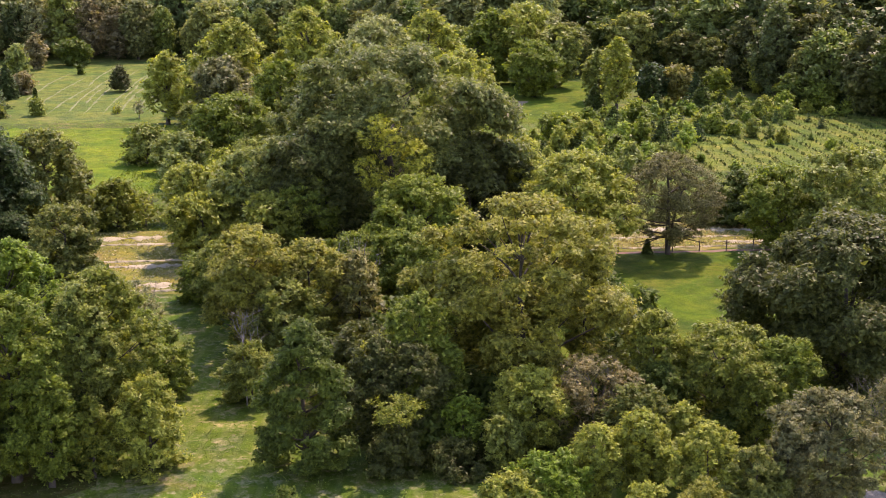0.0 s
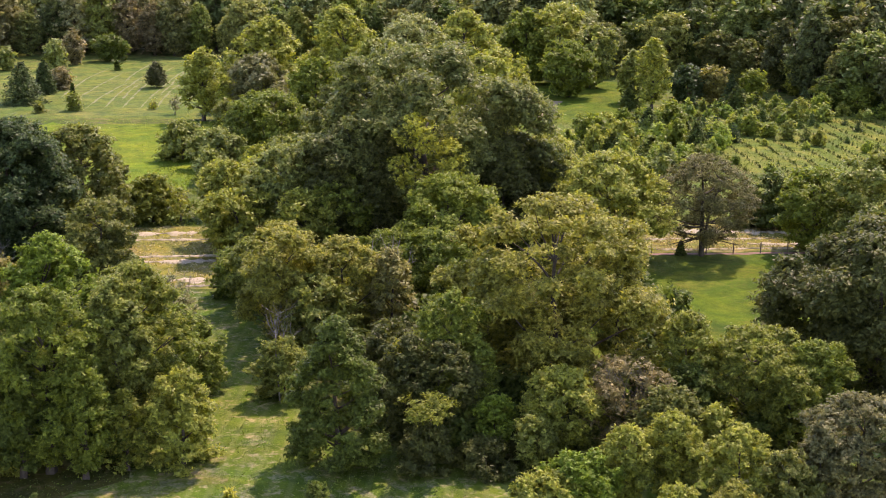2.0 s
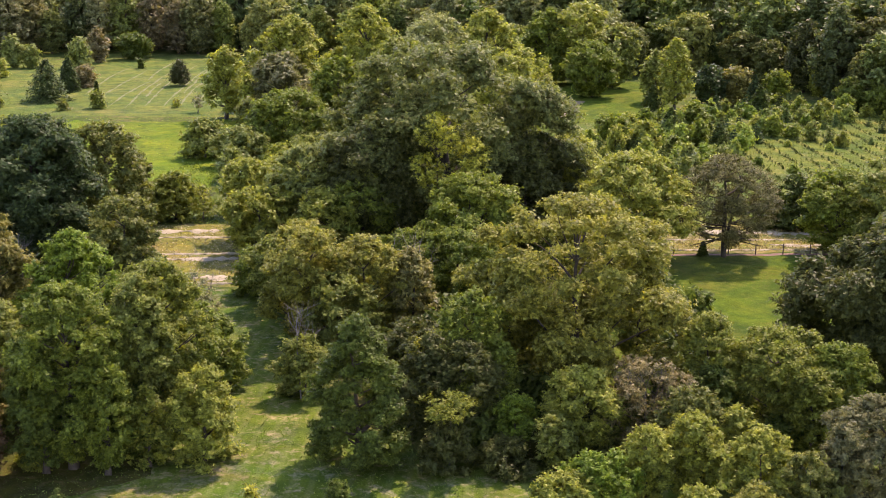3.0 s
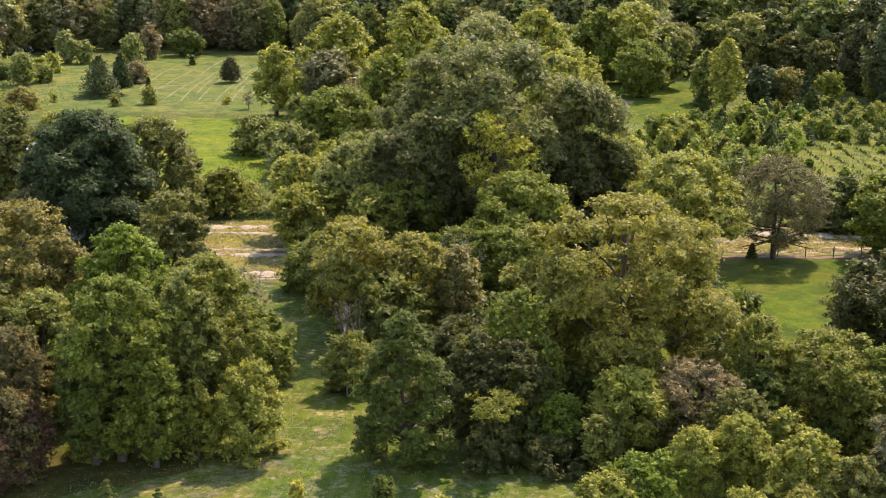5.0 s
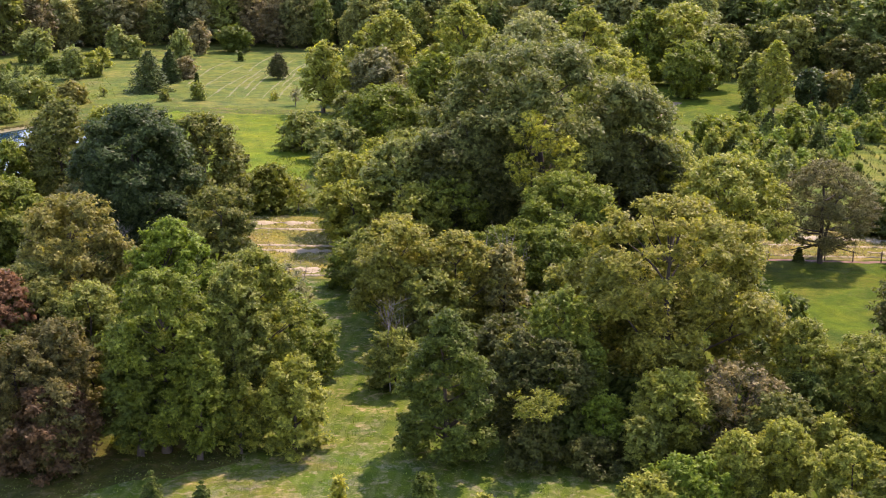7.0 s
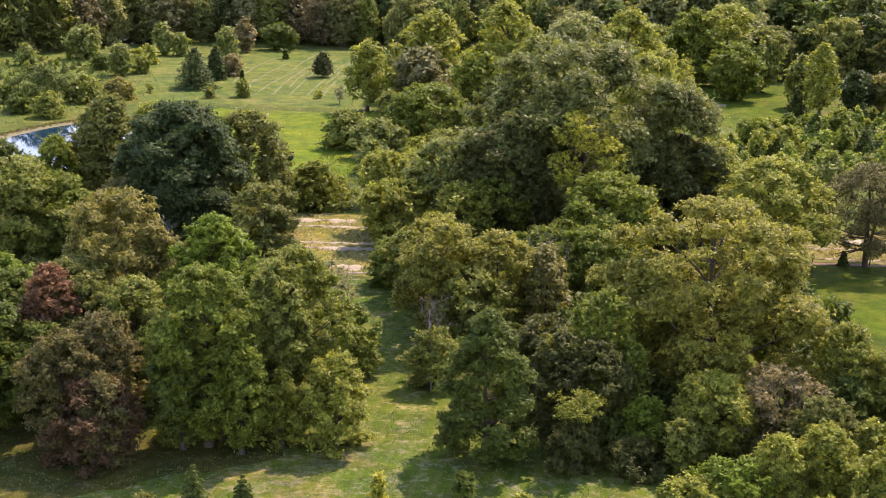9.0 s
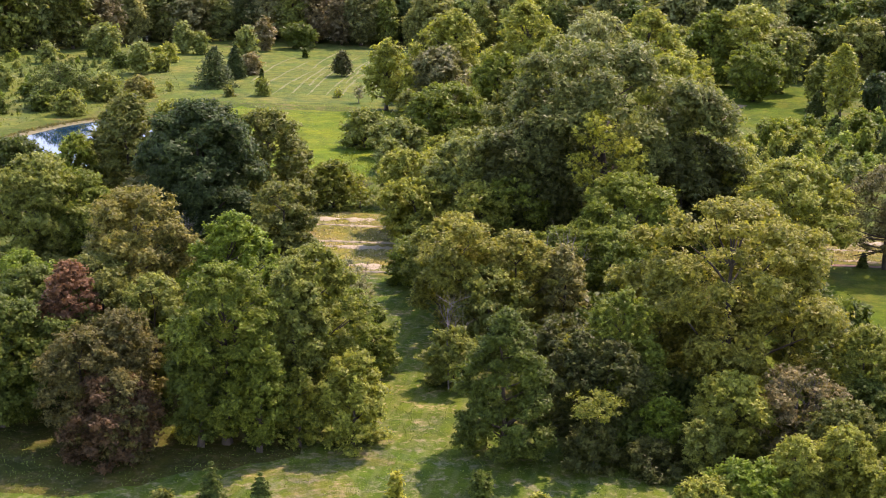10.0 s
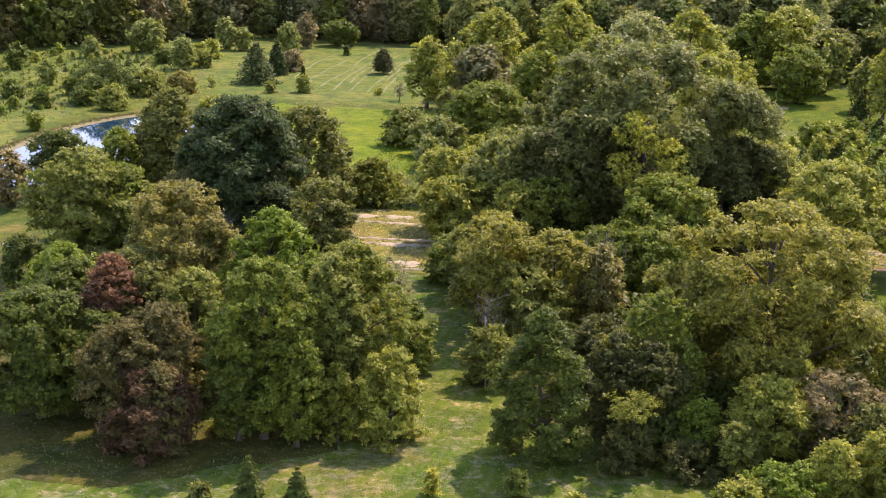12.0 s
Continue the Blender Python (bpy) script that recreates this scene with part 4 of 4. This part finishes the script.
rows_of_saplings([(33, 214), (36, 232), (50, 240), (60, 254), (86, 268), (104, 258), (98, 246), (74, 241), (58, 214), (52, 190), (44, 188)], 0.0, 2.8, 2.8, 21, 0.86, 0.66, [0, 1, 2, 2, 3, 4, 4, 5, 5, 6])
rows_of_saplings([(38, 168), (62, 170), (95, 180), (114, 240), (98, 248), (74, 241), (58, 214), (52, 190), (40, 188)], 0.0, 3.0, 3.0, 26, 0.55, 0.14, [0, 1, 2, 2, 4, 5, 6])


def seedling_rows(name, poly, along, gap, step, seed, h, keep, colour, label):
    """Rows of knee- to head-high seedlings, too many to count, as one piece."""
    rng = np.random.default_rng(seed)
    ux, uy = math.sin(radians(along)), math.cos(radians(along))
    cx, cy = sum(p[0] for p in poly) / len(poly), sum(p[1] for p in poly) / len(poly)
    spots = []
    for i in range(int(-90 / gap), int(90 / gap)):
        for j in range(int(-90 / step), int(90 / step)):
            a, b = i * gap + rng.normal(0, 0.12), j * step + rng.normal(0, 0.3)
            x, y = cx + a * uy + b * ux, cy - a * ux + b * uy
            if inside(x, y, poly) and rng.uniform() < keep:
                spots.append((x, y, h * rng.uniform(0.5, 1.5)))
    spots = np.repeat(np.array(spots), 26, 0)
    k = rng.uniform(0.05, 1, len(spots))
    w = (1 - k) ** 0.7 * 0.42 * spots[:, 2]
    ang = rng.uniform(0, 6.28, len(spots))
    pts = np.stack([spots[:, 0] + w * np.cos(ang), spots[:, 1] + w * np.sin(ang), k * spots[:, 2]], 1)
    face = np.stack([np.cos(ang), np.sin(ang), np.full(len(ang), 0.6)], 1)
    v, f = leaves(rng, pts, face, 0.42 * h, 0.24 * h)
    ob = tagged(new(name, mesh_of(name, v, f, LEAF)), label, "seedlings", "", "stuff")
    ob.color = (*colour, 1)


seedling_rows("seedling_rows", [(38, 168), (62, 170), (95, 180), (114, 240), (98, 248), (74, 241), (58, 214), (52, 190), (40, 188)], 0.0, 3.0, 0.45, 22, 0.46, 0.56, (0.062, 0.088, 0.028), "rows of green seedlings in rough grass")
seedling_rows("young_seedling_rows", [(-148, 268), (-112, 205), (-96, 212), (-88, 236), (-84, 262), (-90, 300), (-92, 318), (-140, 296)], -4.0, 3.2, 1.4, 24, 0.75, 0.65, (0.082, 0.110, 0.034), "rows of green seedlings in rough grass")
rows_of_saplings([(-148, 268), (-112, 205), (-96, 212), (-88, 236), (-84, 262), (-90, 300), (-92, 318), (-140, 296)], -4.0, 5.2, 6.0, 23, 0.52, 0.5, [0, 1, 2, 3, 4, 6])

# ---- thicket undergrowth ----
def undergrowth(poly, step, seed, group, leaf=0.36, most=800):
    rng = np.random.default_rng(seed)
    models = []
    xs, ys = [p[0] for p in poly], [p[1] for p in poly]
    for i in range(int((max(xs) - min(xs)) / step) + 1):
        for j in range(int((max(ys) - min(ys)) / step) + 1):
            x, y = min(xs) + (i + rng.uniform(0.1, 0.9)) * step, min(ys) + (j + rng.uniform(0.1, 0.9)) * step
            if not inside(x, y, poly):
                continue
            if len(models) < 4:
                # Darkened leaf colours carry the shade under the trees.
                ob = plant("shrub", ("greendark", "olivedark", "darkgreen", "greendark")[len(models)], x, y, 3.2, 1.9, "in the undergrowth", seed * 10 + len(models), leaf, most, "undergrowth_bush")
                ob["group"] = group
                models.append(ob)
            else:
                s = rng.uniform(0.7, 1.3)
                copy_thing(models[int(rng.integers(0, 4))], Matrix.LocRotScale((x, y, 0), Euler((0, 0, rng.uniform(0, 6.28))), (s, s, s * rng.uniform(0.8, 1.2))))


undergrowth([(-10, 150), (-5, 116), (1, 98), (12, 90), (34, 90), (30, 118), (28, 140), (24, 170), (-8, 172)], 5.4, 31, "thicket undergrowth", 0.24, 1500)
undergrowth([(-42, 100), (-20, 100), (-20, 128), (-28, 148), (-62, 150), (-54, 122)], 4.8, 32, "grove undergrowth", 0.24, 1500)
undergrowth([(-26, 200), (-20, 222), (-10, 250), (14, 256), (22, 238), (24, 200), (10, 178), (-14, 180)], 7.5, 33, "tree line undergrowth")
undergrowth([(46, 168), (52, 158), (76, 140), (84, 170), (60, 172)], 5.0, 34, "hedge undergrowth")

# ---- near saplings ----
for form, colour, x, y, h, r in (("cone", "darkgreen", -20.9, 81.2, 3.0, 1.0), ("cone", "darkgreen", -17.7, 81.7, 2.2, 0.75), ("shrub", "yellow", -8.9, 83.9, 2.0, 0.5), ("oval", "greendark", -3.1, 84.3, 2.1, 0.8), ("shrub", "olivedark", -24.1, 80.6, 1.2, 0.7), ("shrub", "yellowgreen", 1.0, 83.6, 0.9, 0.9)):
    plant(form, colour, x, y, h, r, "on the near grass", int(h * 100) + 500, 0.16)

# ---- fence ----
def tube_ob(name, pts, rad, mat, parent, sides=6):
    return part(name, mesh_of(name, *tubes([(pts, rad)], sides), mat), parent)


def fence(x0, x1, y, gap):
    root = tagged(new("fence"), "dark wooden post and wire fence beside the lawn", "fence")
    root.location = (x0, y, 0)
    rng = np.random.default_rng(3)
    n = int((x1 - x0) / gap)
    for i in range(n + 1):
        h = 1.25 + rng.uniform(-0.06, 0.08)
        lean = rng.normal(0, 0.03, 2)
        tube_ob("post", [(i * gap, 0, -0.1), (i * gap + lean[0], lean[1], h * 0.97), (i * gap + lean[0], lean[1], h)], [0.075, 0.07, 0.03], POSTWOOD, root, 7)
    for z in (0.35, 0.7, 1.05):
        tube_ob("wire", [(i * gap, 0.07, z - (0.03 if i % 2 else 0)) for i in range(n + 1)], [0.008] * (n + 1), GREYTWIG, root, 4)


fence(23.9, 66.0, 150.4, 3.2)
sheet("needle_bed", ragged([(26, 150.0), (62, 149.9), (62, 150.7), (26, 150.8)], 0.12, 12, 1.0), 0.03, NEEDLES, "strip of reddish fallen needles along the fence")

# ---- grass tufts ----
def tufts(name, poly, count, length, colour, seed, label):
    rng = np.random.default_rng(seed)
    xs, ys = [p[0] for p in poly], [p[1] for p in poly]
    pts = np.stack([rng.uniform(min(xs), max(xs), count * 2), rng.uniform(min(ys), max(ys), count * 2)], 1)
    pts = np.array([p for p in pts if inside(p[0], p[1], poly)][:count])
    clump = np.sin(pts[:, 0] * 0.9) * np.sin(pts[:, 1] * 0.7) + rng.normal(0, 0.6, len(pts))
    pts = pts[clump > -0.3]
    p3 = np.concatenate([pts, np.full((len(pts), 1), length * 0.3)], 1)
    v, f = leaves(rng, p3, rng.normal(0, 0.7, (len(p3), 3)) + np.array([0, 0.2, 1.0]), length, length * 0.5, -0.7)
    v[:, 2] = np.maximum(v[:, 2], 0.0)
    ob = tagged(new(name, mesh_of(name, v, f, BLADE)), label, "grass", "", "stuff")
    ob.color = (*colour, 1)


tufts("grass_tufts", [(-60, 70), (14, 70), (8, 92), (-6, 100), (-9, 136), (-19, 136), (-13, 104), (-20, 92), (-60, 104)], 26000, 0.16, (0.12, 0.17, 0.04), 41, "short uneven grass tufts on the near lane")
tufts("meadow_tufts", [(-34, 166), (-12, 166), (-18, 206), (-30, 206)], 9000, 0.30, (0.13, 0.18, 0.035), 42, "tall meadow grass tufts beside the hay strip")
tufts("meadow_herbs", [(-58, 196), (-28, 194), (-26, 254), (-70, 254)], 5000, 0.20, (0.140, 0.220, 0.020), 47, "low leafy herbs in the lush meadow")
tufts("plantation_tufts", [(30, 178), (40, 166), (110, 166), (112, 246), (84, 272), (56, 256), (32, 240)], 20000, 0.34, (0.105, 0.150, 0.034), 43, "rough grass tufts between planted rows")
tufts("bank_tufts", [(-150, 262), (-112, 198), (-94, 206), (-78, 236), (-70, 262), (-90, 320), (-140, 300)], 14000, 0.36, (0.110, 0.152, 0.036), 44, "rough grass tufts between young trees")


def reeds(cx, cy, a, b, turn, count, seed):
    """Brown reeds along the pond's bank."""
    rng = np.random.default_rng(seed)
    ring = ellipse(cx, cy, a + 1.6, b + 1.6, turn, 0, 0.03, 720)
    pts = ring[rng.integers(0, 720, count)] + rng.normal(0, 0.45, (count, 3)) * np.array([1, 1, 0])
    h = rng.uniform(0.35, 0.95, count)
    pts[:, 2] = 0.15 + h * 0.2
    v, f = leaves(rng, pts, rng.normal(0, 1, (count, 3)) * np.array([1, 1, 0.2]), 0.6, 0.3, -1.2)
    v[:, 2] = np.maximum(v[:, 2], 0.05)
    ob = tagged(new("reeds", mesh_of("reeds", v, f, BLADE)), "brown dry reeds along the pond bank", "reeds", "", "stuff")
    ob.color = (0.15, 0.14, 0.06, 1)


reeds(-72.0, 195.5, 11.5, 33.0, -6.0, 6000, 51)


def path_piece():
    sheet("path", ragged([(33.2, 78.0), (36.2, 78.0), (38.9, 83.6), (37.0, 84.8)], 0.12, 14, 0.8), 0.03, GRAVEL, "narrow pale gravel path across the lawn", "structure", "path")
    post = tagged(new("path_post"), "dark wooden marker post beside the path", "post")
    post.location = (37.4, 82.2, 0)
    tube_ob("shaft", [(0, 0, 0), (0.01, 0, 0.75), (0.01, 0, 0.8)], [0.05, 0.05, 0.02], POSTWOOD, post, 7)


path_piece()

tufts("hay_litter", [(-47, 139), (-10, 139), (-10, 165), (-47, 165)], 8000, 0.30, (0.31, 0.285, 0.185), 45, "loose cut hay lying on the stubble")
tufts("hay_scatter", [(32, 152), (66, 152), (66, 165), (32, 165)], 6000, 0.34, (0.34, 0.29, 0.17), 46, "loose cut hay lying on the stubble")


def white_spot(x, y, size, seed):
    """A rough pale boulder shape, half sunk in the grass, for a white spot of unknown kind."""
    rng = np.random.default_rng(seed)
    bm = bmesh.new()
    bmesh.ops.create_icosphere(bm, subdivisions=3, radius=size)
    for v in bm.verts:
        n = noise.noise(v.co * (1.6 / size) + Vector((seed, 0, 0)))
        v.co *= 1 + 0.28 * n
        v.co.z *= 0.8
    me = bpy.data.meshes.new("boulder")
    bm.to_mesh(me)
    bm.free()
    me.materials.append(WHITISH)
    ob = tagged(new("boulder", me), "small whitish lump among the shrubs", "boulder", "pale boulders")
    ob.matrix_world = pose(x, y, size * 0.45, 0, 0, rng.uniform(0, 360))


white_spot(32.2, 94.6, 0.36, 3)
white_spot(32.5, 90.7, 0.36, 4)
white_spot(32.0, 85.7, 0.3, 5)
white_spot(48.1, 110.7, 0.35, 6)
